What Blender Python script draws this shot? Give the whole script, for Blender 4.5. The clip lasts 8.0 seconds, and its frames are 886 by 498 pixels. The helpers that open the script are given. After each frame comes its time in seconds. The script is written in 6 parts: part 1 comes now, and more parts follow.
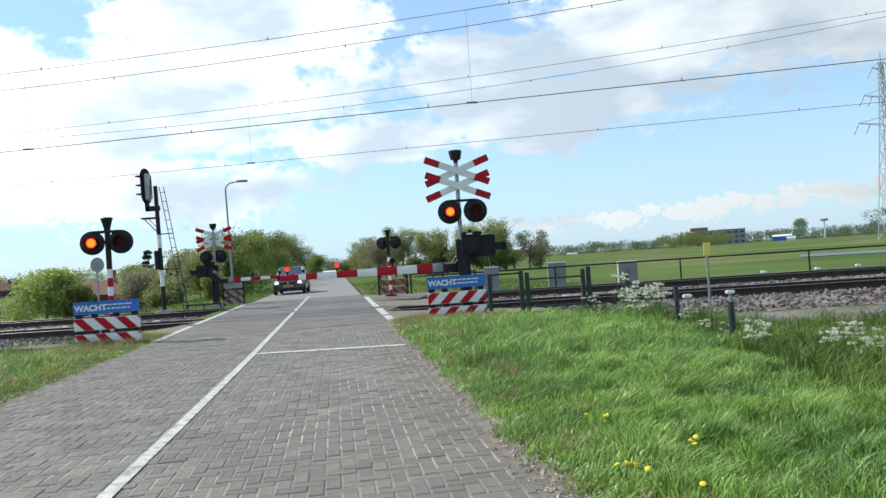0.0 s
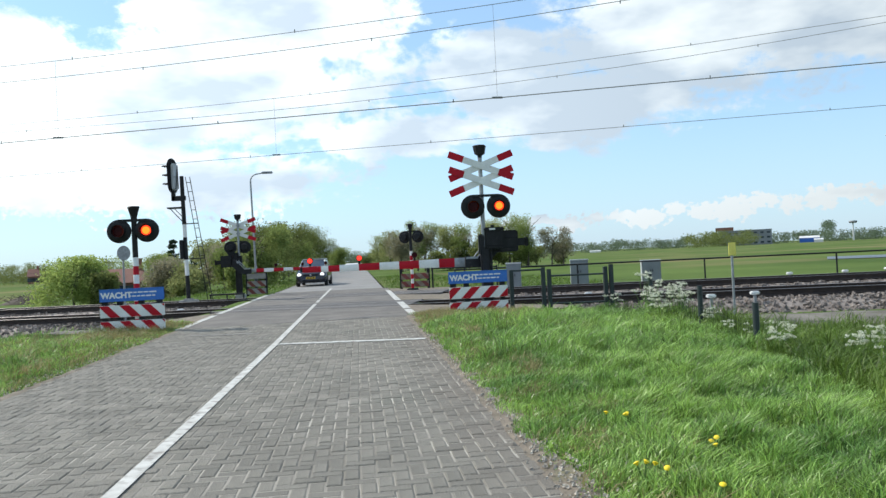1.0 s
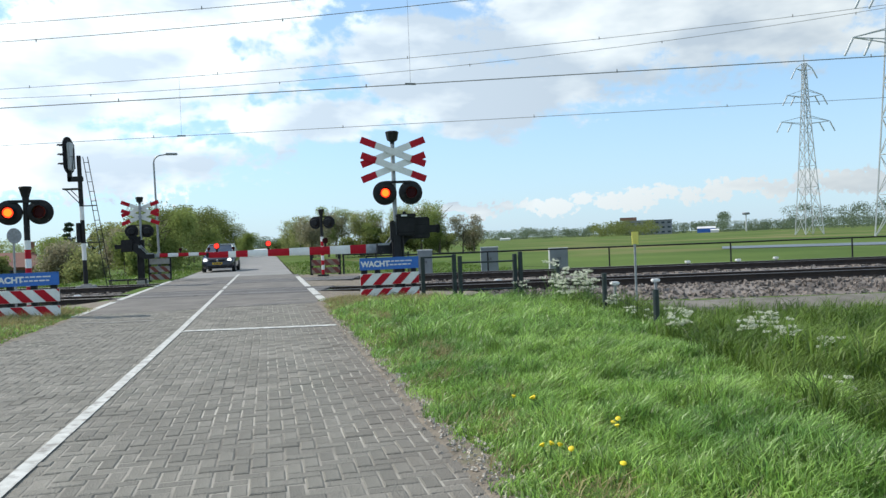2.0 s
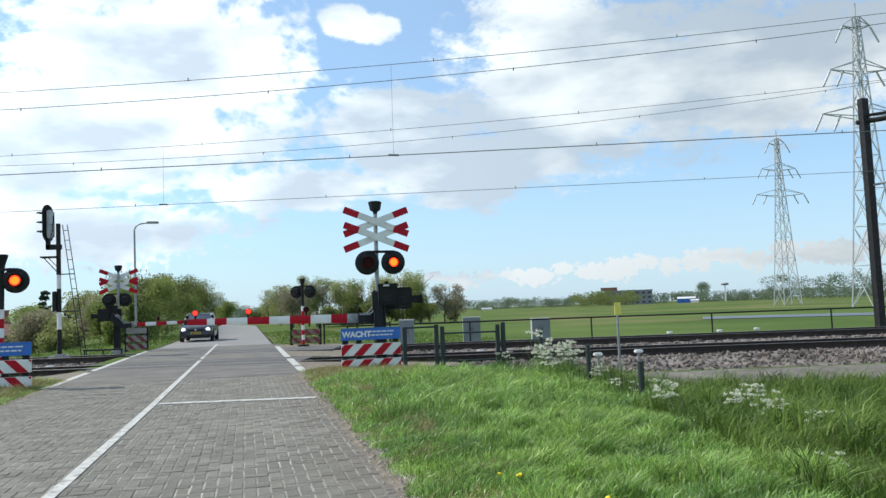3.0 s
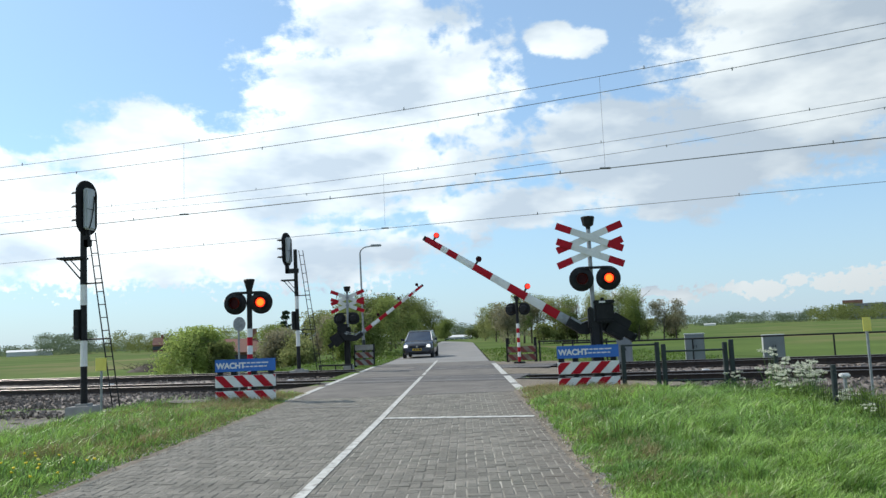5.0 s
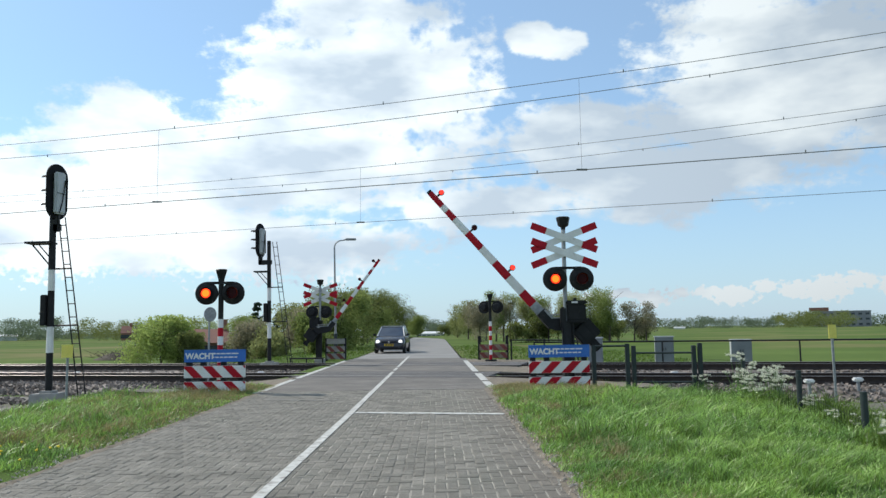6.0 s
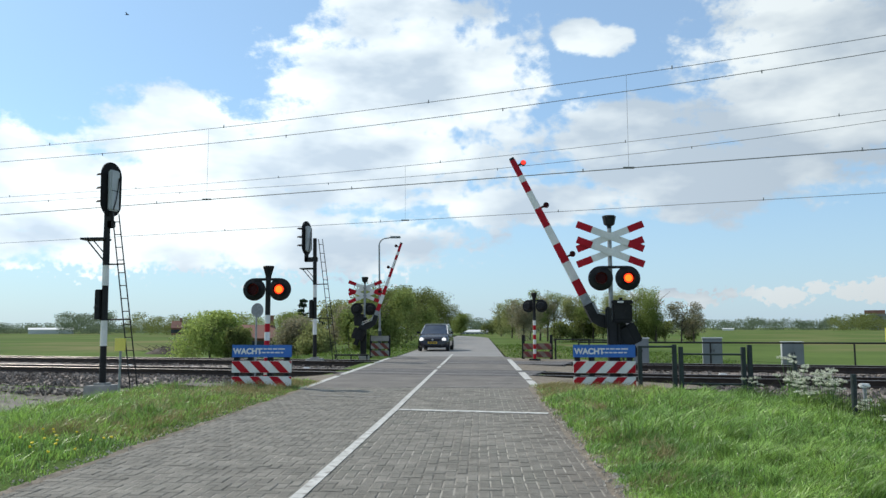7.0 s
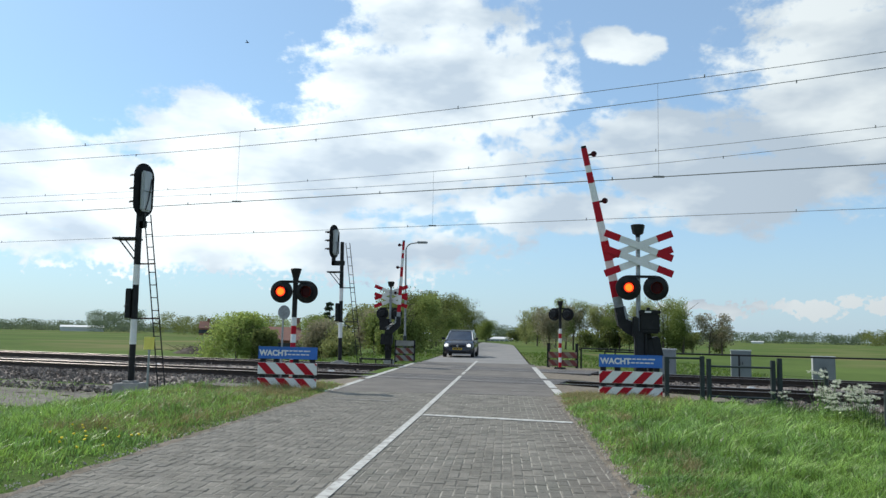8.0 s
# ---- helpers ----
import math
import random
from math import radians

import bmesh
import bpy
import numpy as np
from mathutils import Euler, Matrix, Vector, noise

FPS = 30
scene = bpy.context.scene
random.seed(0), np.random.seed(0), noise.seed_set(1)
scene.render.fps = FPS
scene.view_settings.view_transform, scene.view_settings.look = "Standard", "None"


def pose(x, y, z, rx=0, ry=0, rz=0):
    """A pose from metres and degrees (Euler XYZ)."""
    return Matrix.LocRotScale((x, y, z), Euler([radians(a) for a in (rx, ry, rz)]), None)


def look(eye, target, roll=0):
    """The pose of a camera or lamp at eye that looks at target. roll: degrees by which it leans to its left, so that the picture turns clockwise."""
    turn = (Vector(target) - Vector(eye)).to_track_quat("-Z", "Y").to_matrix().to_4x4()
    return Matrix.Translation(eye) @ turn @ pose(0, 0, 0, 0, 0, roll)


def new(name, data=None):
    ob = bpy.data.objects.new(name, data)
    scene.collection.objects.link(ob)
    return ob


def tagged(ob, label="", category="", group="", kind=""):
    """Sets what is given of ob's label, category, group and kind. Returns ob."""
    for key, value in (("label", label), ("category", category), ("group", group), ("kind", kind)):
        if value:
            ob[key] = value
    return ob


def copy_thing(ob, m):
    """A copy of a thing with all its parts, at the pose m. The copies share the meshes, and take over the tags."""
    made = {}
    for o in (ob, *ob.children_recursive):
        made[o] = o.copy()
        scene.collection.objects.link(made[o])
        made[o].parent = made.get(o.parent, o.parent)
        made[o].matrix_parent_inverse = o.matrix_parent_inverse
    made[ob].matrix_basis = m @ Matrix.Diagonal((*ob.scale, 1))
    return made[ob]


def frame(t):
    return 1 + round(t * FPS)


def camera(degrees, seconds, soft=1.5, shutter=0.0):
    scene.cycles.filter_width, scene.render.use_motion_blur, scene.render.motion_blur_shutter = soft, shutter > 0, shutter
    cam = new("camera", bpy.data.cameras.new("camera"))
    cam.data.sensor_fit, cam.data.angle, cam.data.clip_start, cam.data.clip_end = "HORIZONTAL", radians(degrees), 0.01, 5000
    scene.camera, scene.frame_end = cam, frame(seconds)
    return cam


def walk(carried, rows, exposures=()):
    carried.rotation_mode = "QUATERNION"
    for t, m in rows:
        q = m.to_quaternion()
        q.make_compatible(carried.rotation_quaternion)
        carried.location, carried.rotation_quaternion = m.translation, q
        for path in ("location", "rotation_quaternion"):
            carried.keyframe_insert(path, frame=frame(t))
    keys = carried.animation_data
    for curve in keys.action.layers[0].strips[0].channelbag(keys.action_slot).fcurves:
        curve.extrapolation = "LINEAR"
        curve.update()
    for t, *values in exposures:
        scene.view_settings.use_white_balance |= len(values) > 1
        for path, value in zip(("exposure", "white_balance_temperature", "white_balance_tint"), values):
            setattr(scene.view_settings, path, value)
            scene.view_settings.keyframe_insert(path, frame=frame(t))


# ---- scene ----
cam = camera(60.25, 8.0, soft=1.45)
PATH = [
    (0.0, pose(0.000, 0.000, 1.300, 90.90, 3.90, -7.98)),
    (0.5, pose(0.000, 0.000, 1.297, 90.98, 3.62, -7.94)),
    (1.0, pose(0.000, 0.000, 1.294, 90.61, 2.77, -6.32)),
    (1.5, pose(0.000, 0.000, 1.291, 88.73, 1.82, -4.68)),
    (2.0, pose(0.000, 0.000, 1.288, 89.33, 2.22, -12.95)),
    (2.2, pose(-0.001, 0.013, 1.291, 90.45, 3.29, -14.69)),
    (3.3, pose(-0.005, 0.087, 1.310, 94.84, 1.75, -14.24)),
    (3.5, pose(-0.006, 0.100, 1.313, 93.40, 3.41, -12.82)),
    (4.0, pose(-0.008, 0.134, 1.322, 95.53, 2.28, -4.44)),
    (4.5, pose(-0.010, 0.167, 1.330, 96.24, 0.71, -1.47)),
    (5.0, pose(-0.014, 0.170, 1.328, 96.32, 2.32, 1.59)),
    (5.2, pose(-0.015, 0.171, 1.327, 96.45, 1.72, 1.37)),
    (6.5, pose(-0.025, 0.179, 1.321, 95.79, 0.77, -0.86)),
    (7.0, pose(-0.029, 0.182, 1.319, 95.90, 0.08, 2.77)),
    (7.5, pose(-0.033, 0.185, 1.317, 96.35, 0.46, 3.97)),
    (8.0, pose(-0.037, 0.188, 1.315, 96.33, -1.23, 4.63)),
]
walk(cam, PATH, [(0.0, -0.12), (1.5, -0.12), (2.2, -0.16), (3.5, -0.2), (4.5, -0.31), (5.2, -0.34), (6.5, -0.38), (8.0, -0.45)])

# ---- light ----
SUN_AZ, SUN_EL = -58.0, 43.0      # degrees: azimuth clockwise from +y, elevation
CLOUDS = [  # azimuth, elevation, half width, half height (degrees)
    (-4.5, 18.5, 11.0, 5.5), (-7.2, 23.6, 6.4, 2.5), (21.8, 16.1, 7.2, 7.2), (17.0, 10.8, 9.3, 3.0),
    (-22.0, 13.4, 6.4, 3.4), (-22.9, 15.7, 2.5, 1.9), (-12.0, 12.1, 17.8, 3.8), (-32.9, 10.3, 8.5, 3.0),
    (7.6, 21.1, 2.2, 1.3), (9.8, 20.7, 2.0, 1.1), (10.4, 13.9, 6.4, 2.5), (-16.8, 6.4, 17.0, 2.6), (-29.0, 8.2, 12.0, 3.6),
    (33.1, 15.5, 14.0, 5.5), (31.7, 12.4, 1.7, 1.3),
    (4.3, 9.1, 8.5, 1.7), (-0.2, 27.5, 8.5, 3.0), (42.1, 16.4, 8.5, 3.8),
]
# a row of small cumulus low over the horizon
CLOUDS += [(12.0 + 1.9 * i, 2.1 + 0.055 * i + 0.28 * math.sin(2.3 * i), 1.25 + 0.35 * math.sin(1.7 * i), 0.50 + 0.016 * i + 0.16 * math.sin(4.1 * i)) for i in range(18)]


def build_world():
    world = bpy.data.worlds.new("sky")
    world.use_nodes = True
    scene.world = world
    nt = world.node_tree
    n, l = nt.nodes, nt.links
    n.clear()

    def math_node(op, a, b=None, c=None):
        m = n.new("ShaderNodeMath")
        m.operation = op
        for i, v in enumerate((a, b, c)):
            if v is None:
                continue
            if isinstance(v, (int, float)):
                m.inputs[i].default_value = v
            else:
                l.new(v, m.inputs[i])
        return m.outputs[0]

    def vec_node(op, a, b):
        m = n.new("ShaderNodeVectorMath")
        m.operation = op
        l.new(a, m.inputs[0])
        if isinstance(b, tuple):
            m.inputs[1].default_value = b
        elif b is not None:
            l.new(b, m.inputs[1])
        return m

    sky = n.new("ShaderNodeTexSky")
    sky.sky_type = "NISHITA"
    sky.sun_disc = False
    sky.sun_elevation = radians(SUN_EL)
    sky.sun_rotation = radians(SUN_AZ)
    sky.dust_density = 0.6
    sky.ozone_density = 1.6
    co = n.new("ShaderNodeTexCoord")
    sep = n.new("ShaderNodeSeparateXYZ")
    l.new(co.outputs["Generated"], sep.inputs[0])
    az = math_node("MULTIPLY", math_node("ARCTAN2", sep.outputs[0], sep.outputs[1]), 57.2958)
    el = math_node("MULTIPLY", math_node("ARCSINE", sep.outputs[2]), 57.2958)
    flat = n.new("ShaderNodeCombineXYZ")
    l.new(az, flat.inputs[0])
    l.new(el, flat.inputs[1])
    # billowing outline: large and small noise
    big = n.new("ShaderNodeTexNoise")
    big.inputs["Scale"].default_value = 0.16
    big.inputs["Detail"].default_value = 8
    big.inputs["Roughness"].default_value = 0.58
    l.new(vec_node("MULTIPLY", flat.outputs[0], (0.8, 1.25, 1.0)).outputs[0], big.inputs["Vector"])
    best = None
    for a, e, ra, re in CLOUDS:
        off = vec_node("SUBTRACT", flat.outputs[0], (a, e, 0.0))
        scaled = vec_node("MULTIPLY", off.outputs[0], (1 / ra, 1 / re, 0.0))
        d = vec_node("LENGTH", scaled.outputs[0], None).outputs["Value"]
        v = math_node("SUBTRACT", 1.0, math_node("MULTIPLY", d, math_node("MULTIPLY_ADD", d, 0.3, 0.55)))
        best = v if best is None else math_node("SMOOTH_MAX", best, v, 0.25)
    # away from the named clouds the sky goes on with broken cloud
    rest = n.new("ShaderNodeTexNoise")
    rest.inputs["Scale"].default_value = 2.2
    rest.inputs["Detail"].default_value = 4
    l.new(co.outputs["Generated"], rest.inputs["Vector"])
    behind = n.new("ShaderNodeMapRange")
    l.new(math_node("ABSOLUTE", az), behind.inputs["Value"])
    behind.inputs["From Min"].default_value = 44
    behind.inputs["From Max"].default_value = 60
    high = n.new("ShaderNodeMapRange")
    l.new(el, high.inputs["Value"])
    high.inputs["From Min"].default_value = 26
    high.inputs["From Max"].default_value = 34
    away = math_node("MAXIMUM", behind.outputs[0], high.outputs[0])
    spread = math_node("MULTIPLY", math_node("SUBTRACT", rest.outputs["Fac"], 0.47), 2.0)
    clear = math_node("MULTIPLY", math_node("SUBTRACT", 1.0, away), -2.0)
    best = math_node("MAXIMUM", best, math_node("ADD", clear, math_node("MULTIPLY", away, spread)))
    puff = n.new("ShaderNodeTexNoise")
    puff.inputs["Scale"].default_value = 0.62
    puff.inputs["Detail"].default_value = 5
    puff.inputs["Roughness"].default_value = 0.6
    l.new(vec_node("MULTIPLY", flat.outputs[0], (0.8, 1.3, 1.0)).outputs[0], puff.inputs["Vector"])
    shape = math_node("ADD", best, math_node("MULTIPLY", math_node("SUBTRACT", big.outputs["Fac"], 0.5), 2.0))
    shape = math_node("ADD", shape, math_node("MULTIPLY", math_node("SUBTRACT", puff.outputs["Fac"], 0.5), 0.9))
    crumb = n.new("ShaderNodeTexNoise")
    crumb.inputs["Scale"].default_value = 2.1
    crumb.inputs["Detail"].default_value = 4
    l.new(flat.outputs[0], crumb.inputs["Vector"])
    ragged = n.new("ShaderNodeMapRange")
    l.new(el, ragged.inputs["Value"])
    ragged.inputs["From Min"].default_value, ragged.inputs["From Max"].default_value = 3.4, 4.8
    ragged.inputs["To Min"].default_value, ragged.inputs["To Max"].default_value = 2.6, 0.28
    shape = math_node("ADD", shape, math_node("MULTIPLY", math_node("SUBTRACT", crumb.outputs["Fac"], 0.5), ragged.outputs[0]))
    cover = n.new("ShaderNodeMapRange")
    cover.interpolation_type = "SMOOTHSTEP"
    cover.inputs["From Min"].default_value = 0.02
    cover.inputs["From Max"].default_value = 0.42
    l.new(shape, cover.inputs["Value"])
    # thin veil low in the sky
    veil = n.new("ShaderNodeMapRange")
    l.new(el, veil.inputs["Value"])
    veil.inputs["From Min"].default_value = 0.0
    veil.inputs["From Max"].default_value = 11.0
    veil.inputs["To Min"].default_value = 0.78
    veil.inputs["To Max"].default_value = 0.40
    # shaded undersides
    under = n.new("ShaderNodeTexNoise")
    under.inputs["Scale"].default_value = 0.13
    under.inputs["Detail"].default_value = 5
    shifted = vec_node("ADD", flat.outputs[0], (40.0, 7.0, 3.0))
    l.new(vec_node("MULTIPLY", shifted.outputs[0], (0.7, 1.6, 1.0)).outputs[0], under.inputs["Vector"])
    ramp = n.new("ShaderNodeValToRGB")
    ramp.color_ramp.elements[0].position = 0.40
    ramp.color_ramp.elements[0].color = (7.9, 9.5, 11.1, 1)
    ramp.color_ramp.elements[1].position = 0.60
    ramp.color_ramp.elements[1].color = (13.7, 15.0, 15.5, 1)
    # small low clouds show their lit sides
    side = n.new("ShaderNodeMapRange")
    l.new(el, side.inputs["Value"])
    side.inputs["From Min"].default_value, side.inputs["From Max"].default_value = 2.0, 6.0
    side.inputs["To Min"].default_value, side.inputs["To Max"].default_value = 0.12, 0.0
    l.new(math_node("ADD", under.outputs["Fac"], side.outputs[0]), ramp.inputs[0])
    tint = n.new("ShaderNodeMix")
    tint.data_type, tint.blend_type = "RGBA", "MULTIPLY"
    tint.inputs["Factor"].default_value = 1.0
    tint.inputs["B"].default_value = (1.36, 1.98, 2.24, 1)
    l.new(sky.outputs[0], tint.inputs["A"])
    thin = n.new("ShaderNodeMix")
    thin.data_type = "RGBA"
    thin.inputs["B"].default_value = (6.8, 8.5, 10.5, 1)
    l.new(veil.outputs[0], thin.inputs["Factor"])
    l.new(tint.outputs["Result"], thin.inputs["A"])
    mix = n.new("ShaderNodeMix")
    mix.data_type = "RGBA"
    l.new(cover.outputs[0], mix.inputs["Factor"])
    l.new(thin.outputs["Result"], mix.inputs["A"])
    # clouds are brighter towards the sun
    sunward = n.new("ShaderNodeMapRange")
    l.new(az, sunward.inputs["Value"])
    sunward.inputs["From Min"].default_value = -35
    sunward.inputs["From Max"].default_value = 40
    sunward.inputs["To Min"].default_value = 1.2
    sunward.inputs["To Max"].default_value = 0.69
    lit = n.new("ShaderNodeMix")
    lit.data_type, lit.blend_type = "RGBA", "MULTIPLY"
    lit.inputs["Factor"].default_value = 1.0
    l.new(ramp.outputs[0], lit.inputs["A"])
    l.new(sunward.outputs[0], lit.inputs["B"])
    # long air path: low clouds are paler
    low = n.new("ShaderNodeMapRange")
    l.new(el, low.inputs["Value"])
    low.inputs["From Min"].default_value, low.inputs["From Max"].default_value = 1.0, 8.0
    low.inputs["To Min"].default_value, low.inputs["To Max"].default_value = 0.80, 1.0
    dim = n.new("ShaderNodeMix")
    dim.data_type, dim.blend_type = "RGBA", "MULTIPLY"
    dim.inputs["Factor"].default_value = 1.0
    l.new(lit.outputs["Result"], dim.inputs["A"])
    l.new(low.outputs[0], dim.inputs["B"])
    l.new(dim.outputs["Result"], mix.inputs["B"])
    bg = n.new("ShaderNodeBackground")
    bg.inputs["Strength"].default_value = 0.1
    out = n.new("ShaderNodeOutputWorld")
    l.new(mix.outputs["Result"], bg.inputs["Color"])
    l.new(bg.outputs[0], out.inputs[0])


build_world()
sun = new("sun", bpy.data.lights.new("sun", "SUN"))
sun.data.energy, sun.data.angle, sun.data.color = 5.0, radians(0.6), (1.0, 0.935, 0.835)
_sd = Vector((math.sin(radians(SUN_AZ)) * math.cos(radians(SUN_EL)), math.cos(radians(SUN_AZ)) * math.cos(radians(SUN_EL)), math.sin(radians(SUN_EL))))
sun.matrix_world = look(_sd * 100, (0, 0, 0))


# ---- materials ----
def mat(name, c1, c2=None, scale=8.0, rough=0.7, metal=0.0, bump=0.0, fine=60.0, island=0.0, stain=None, spec=0.5, per_object=0.0, translucent=0.0):
    m = bpy.data.materials.new(name)
    m.use_nodes = True
    n, l = m.node_tree.nodes, m.node_tree.links
    b = n["Principled BSDF"]
    b.inputs["Roughness"].default_value = rough
    b.inputs["Metallic"].default_value = metal
    b.inputs["Specular IOR Level"].default_value = spec
    c2 = c2 or tuple(v * 0.75 for v in c1)
    co = n.new("ShaderNodeTexCoord")
    t1 = n.new("ShaderNodeTexNoise")
    t1.inputs["Scale"].default_value = scale
    t1.inputs["Detail"].default_value = 5
    l.new(co.outputs["Object"], t1.inputs["Vector"])
    r = n.new("ShaderNodeValToRGB")
    r.color_ramp.elements[0].position, r.color_ramp.elements[1].position = 0.32, 0.68
    r.color_ramp.elements[0].color, r.color_ramp.elements[1].color = (*c2, 1), (*c1, 1)
    l.new(t1.outputs["Fac"], r.inputs[0])
    col = r.outputs[0]
    t2 = n.new("ShaderNodeTexNoise")
    t2.inputs["Scale"].default_value = fine
    t2.inputs["Detail"].default_value = 3
    l.new(co.outputs["Object"], t2.inputs["Vector"])

    def scaled(col, source, lo, hi):
        mr = n.new("ShaderNodeMapRange")
        mr.inputs["To Min"].default_value, mr.inputs["To Max"].default_value = lo, hi
        l.new(source, mr.inputs["Value"])
        mx = n.new("ShaderNodeMix")
        mx.data_type, mx.blend_type = "RGBA", "MULTIPLY"
        mx.inputs["Factor"].default_value = 1.0
        l.new(col, mx.inputs["A"])
        l.new(mr.outputs[0], mx.inputs["B"])
        return mx.outputs["Result"]

    col = scaled(col, t2.outputs["Fac"], 0.8, 1.2)
    if island:
        g = n.new("ShaderNodeNewGeometry")
        col = scaled(col, g.outputs["Random Per Island"], 1 - island, 1 + island)
    if per_object:
        oi = n.new("ShaderNodeObjectInfo")
        col = scaled(col, oi.outputs["Random"], 1 - per_object, 1 + per_object)
    if stain:
        t3 = n.new("ShaderNodeTexNoise")
        t3.inputs["Scale"].default_value = stain[1]
        t3.inputs["Detail"].default_value = 6
        l.new(co.outputs["Object"], t3.inputs["Vector"])
        mr = n.new("ShaderNodeMapRange")
        mr.inputs["From Min"].default_value, mr.inputs["From Max"].default_value = stain[2], stain[2] + 0.15
        l.new(t3.outputs["Fac"], mr.inputs["Value"])
        mx = n.new("ShaderNodeMix")
        mx.data_type = "RGBA"
        l.new(mr.outputs[0], mx.inputs["Factor"])
        l.new(col, mx.inputs["A"])
        mx.inputs["B"].default_value = (*stain[0], 1)
        col = mx.outputs["Result"]
    l.new(col, b.inputs["Base Color"])
    rr = n.new("ShaderNodeMapRange")
    rr.inputs["To Min"].default_value, rr.inputs["To Max"].default_value = max(0.02, rough - 0.12), min(1.0, rough + 0.12)
    l.new(t2.outputs["Fac"], rr.inputs["Value"])
    l.new(rr.outputs[0], b.inputs["Roughness"])
    if bump:
        bp = n.new("ShaderNodeBump")
        bp.inputs["Strength"].default_value = bump
        bp.inputs["Distance"].default_value = 0.02
        l.new(t2.outputs["Fac"], bp.inputs["Height"])
        l.new(bp.outputs[0], b.inputs["Normal"])
    if translucent:
        tr = n.new("ShaderNodeBsdfTranslucent")
        l.new(col, tr.inputs["Color"])
        ms = n.new("ShaderNodeMixShader")
        ms.inputs[0].default_value = translucent
        l.new(b.outputs[0], ms.inputs[1])
        l.new(tr.outputs[0], ms.inputs[2])
        l.new(ms.outputs[0], n["Material Output"].inputs["Surface"])
    return m


def glow(name, colour, strength):
    m = bpy.data.materials.new(name)
    m.use_nodes = True
    b = m.node_tree.nodes["Principled BSDF"]
    b.inputs["Base Color"].default_value = (*colour, 1)
    b.inputs["Emission Color"].default_value = (*colour, 1)
    b.inputs["Emission Strength"].default_value = strength
    return m


M_BLACK = mat("black_paint", (0.022, 0.022, 0.024), (0.012, 0.012, 0.013), 5, 0.5, bump=0.1, spec=0.2, stain=((0.06, 0.05, 0.045), 9, 0.62))
M_BLACK_MATT = mat("matt_black", (0.016, 0.016, 0.018), (0.010, 0.010, 0.011), 6, 0.75, spec=0.15)
M_GREYPOLE = mat("galvanised_steel", (0.34, 0.36, 0.37), (0.24, 0.25, 0.26), 14, 0.5, 0.5, 0.1)
M_WHITE = mat("white_sheeting", (0.78, 0.78, 0.76), (0.66, 0.66, 0.64), 4, 0.5, stain=((0.45, 0.44, 0.40), 7, 0.66))
M_RED = mat("red_sheeting", (0.46, 0.008, 0.022), (0.36, 0.006, 0.017), 4, 0.5, stain=((0.25, 0.02, 0.025), 8, 0.66), spec=0.2)
M_BLUE = mat("blue_sign_enamel", (0.03, 0.15, 0.52), (0.025, 0.12, 0.43), 3, 0.4)
M_DARKGREEN = mat("dark_green_post_paint", (0.022, 0.035, 0.035), (0.014, 0.022, 0.022), 10, 0.55, bump=0.15, stain=((0.10, 0.09, 0.07), 12, 0.66))
M_PAVER = mat("concrete_paver", (0.212, 0.199, 0.170), (0.148, 0.140, 0.118), 2.2, 0.80, bump=0.7, fine=80, island=0.15, per_object=0.14, stain=((0.145, 0.142, 0.118), 1.1, 0.56), spec=0.3)
M_JOINT = mat("joint_sand", (0.42, 0.395, 0.34), (0.12, 0.11, 0.092), 1.1, 0.95, bump=0.4, fine=150)


def dirty_border(m, x_edge, width, colour):
    """Trodden-in soil on the paving beside its border, thinning out inwards."""
    n, l = m.node_tree.nodes, m.node_tree.links
    base = n["Principled BSDF"].inputs["Base Color"]
    old = base.links[0].from_socket
    where = n.new("ShaderNodeNewGeometry")
    axes = n.new("ShaderNodeSeparateXYZ")
    l.new(where.outputs["Position"], axes.inputs[0])
    patch = n.new("ShaderNodeTexNoise")
    patch.inputs["Scale"].default_value = 1.6
    patch.inputs["Detail"].default_value = 6
    l.new(where.outputs["Position"], patch.inputs["Vector"])
    near = n.new("ShaderNodeMapRange")
    near.inputs["From Min"].default_value, near.inputs["From Max"].default_value = x_edge - width, x_edge
    l.new(axes.outputs[0], near.inputs["Value"])
    near.inputs["To Min"].default_value, near.inputs["To Max"].default_value = -0.45, 0.55
    total = n.new("ShaderNodeMath")
    l.new(near.outputs[0], total.inputs[0])
    l.new(patch.outputs["Fac"], total.inputs[1])
    amount = n.new("ShaderNodeMapRange")
    amount.inputs["From Min"].default_value, amount.inputs["From Max"].default_value = 0.45, 1.0
    amount.inputs["To Max"].default_value = 0.55
    l.new(total.outputs[0], amount.inputs["Value"])
    mx = n.new("ShaderNodeMix")
    mx.data_type = "RGBA"
    l.new(amount.outputs[0], mx.inputs["Factor"])
    l.new(old, mx.inputs["A"])
    mx.inputs["B"].default_value = (*colour, 1)
    l.new(mx.outputs["Result"], base)


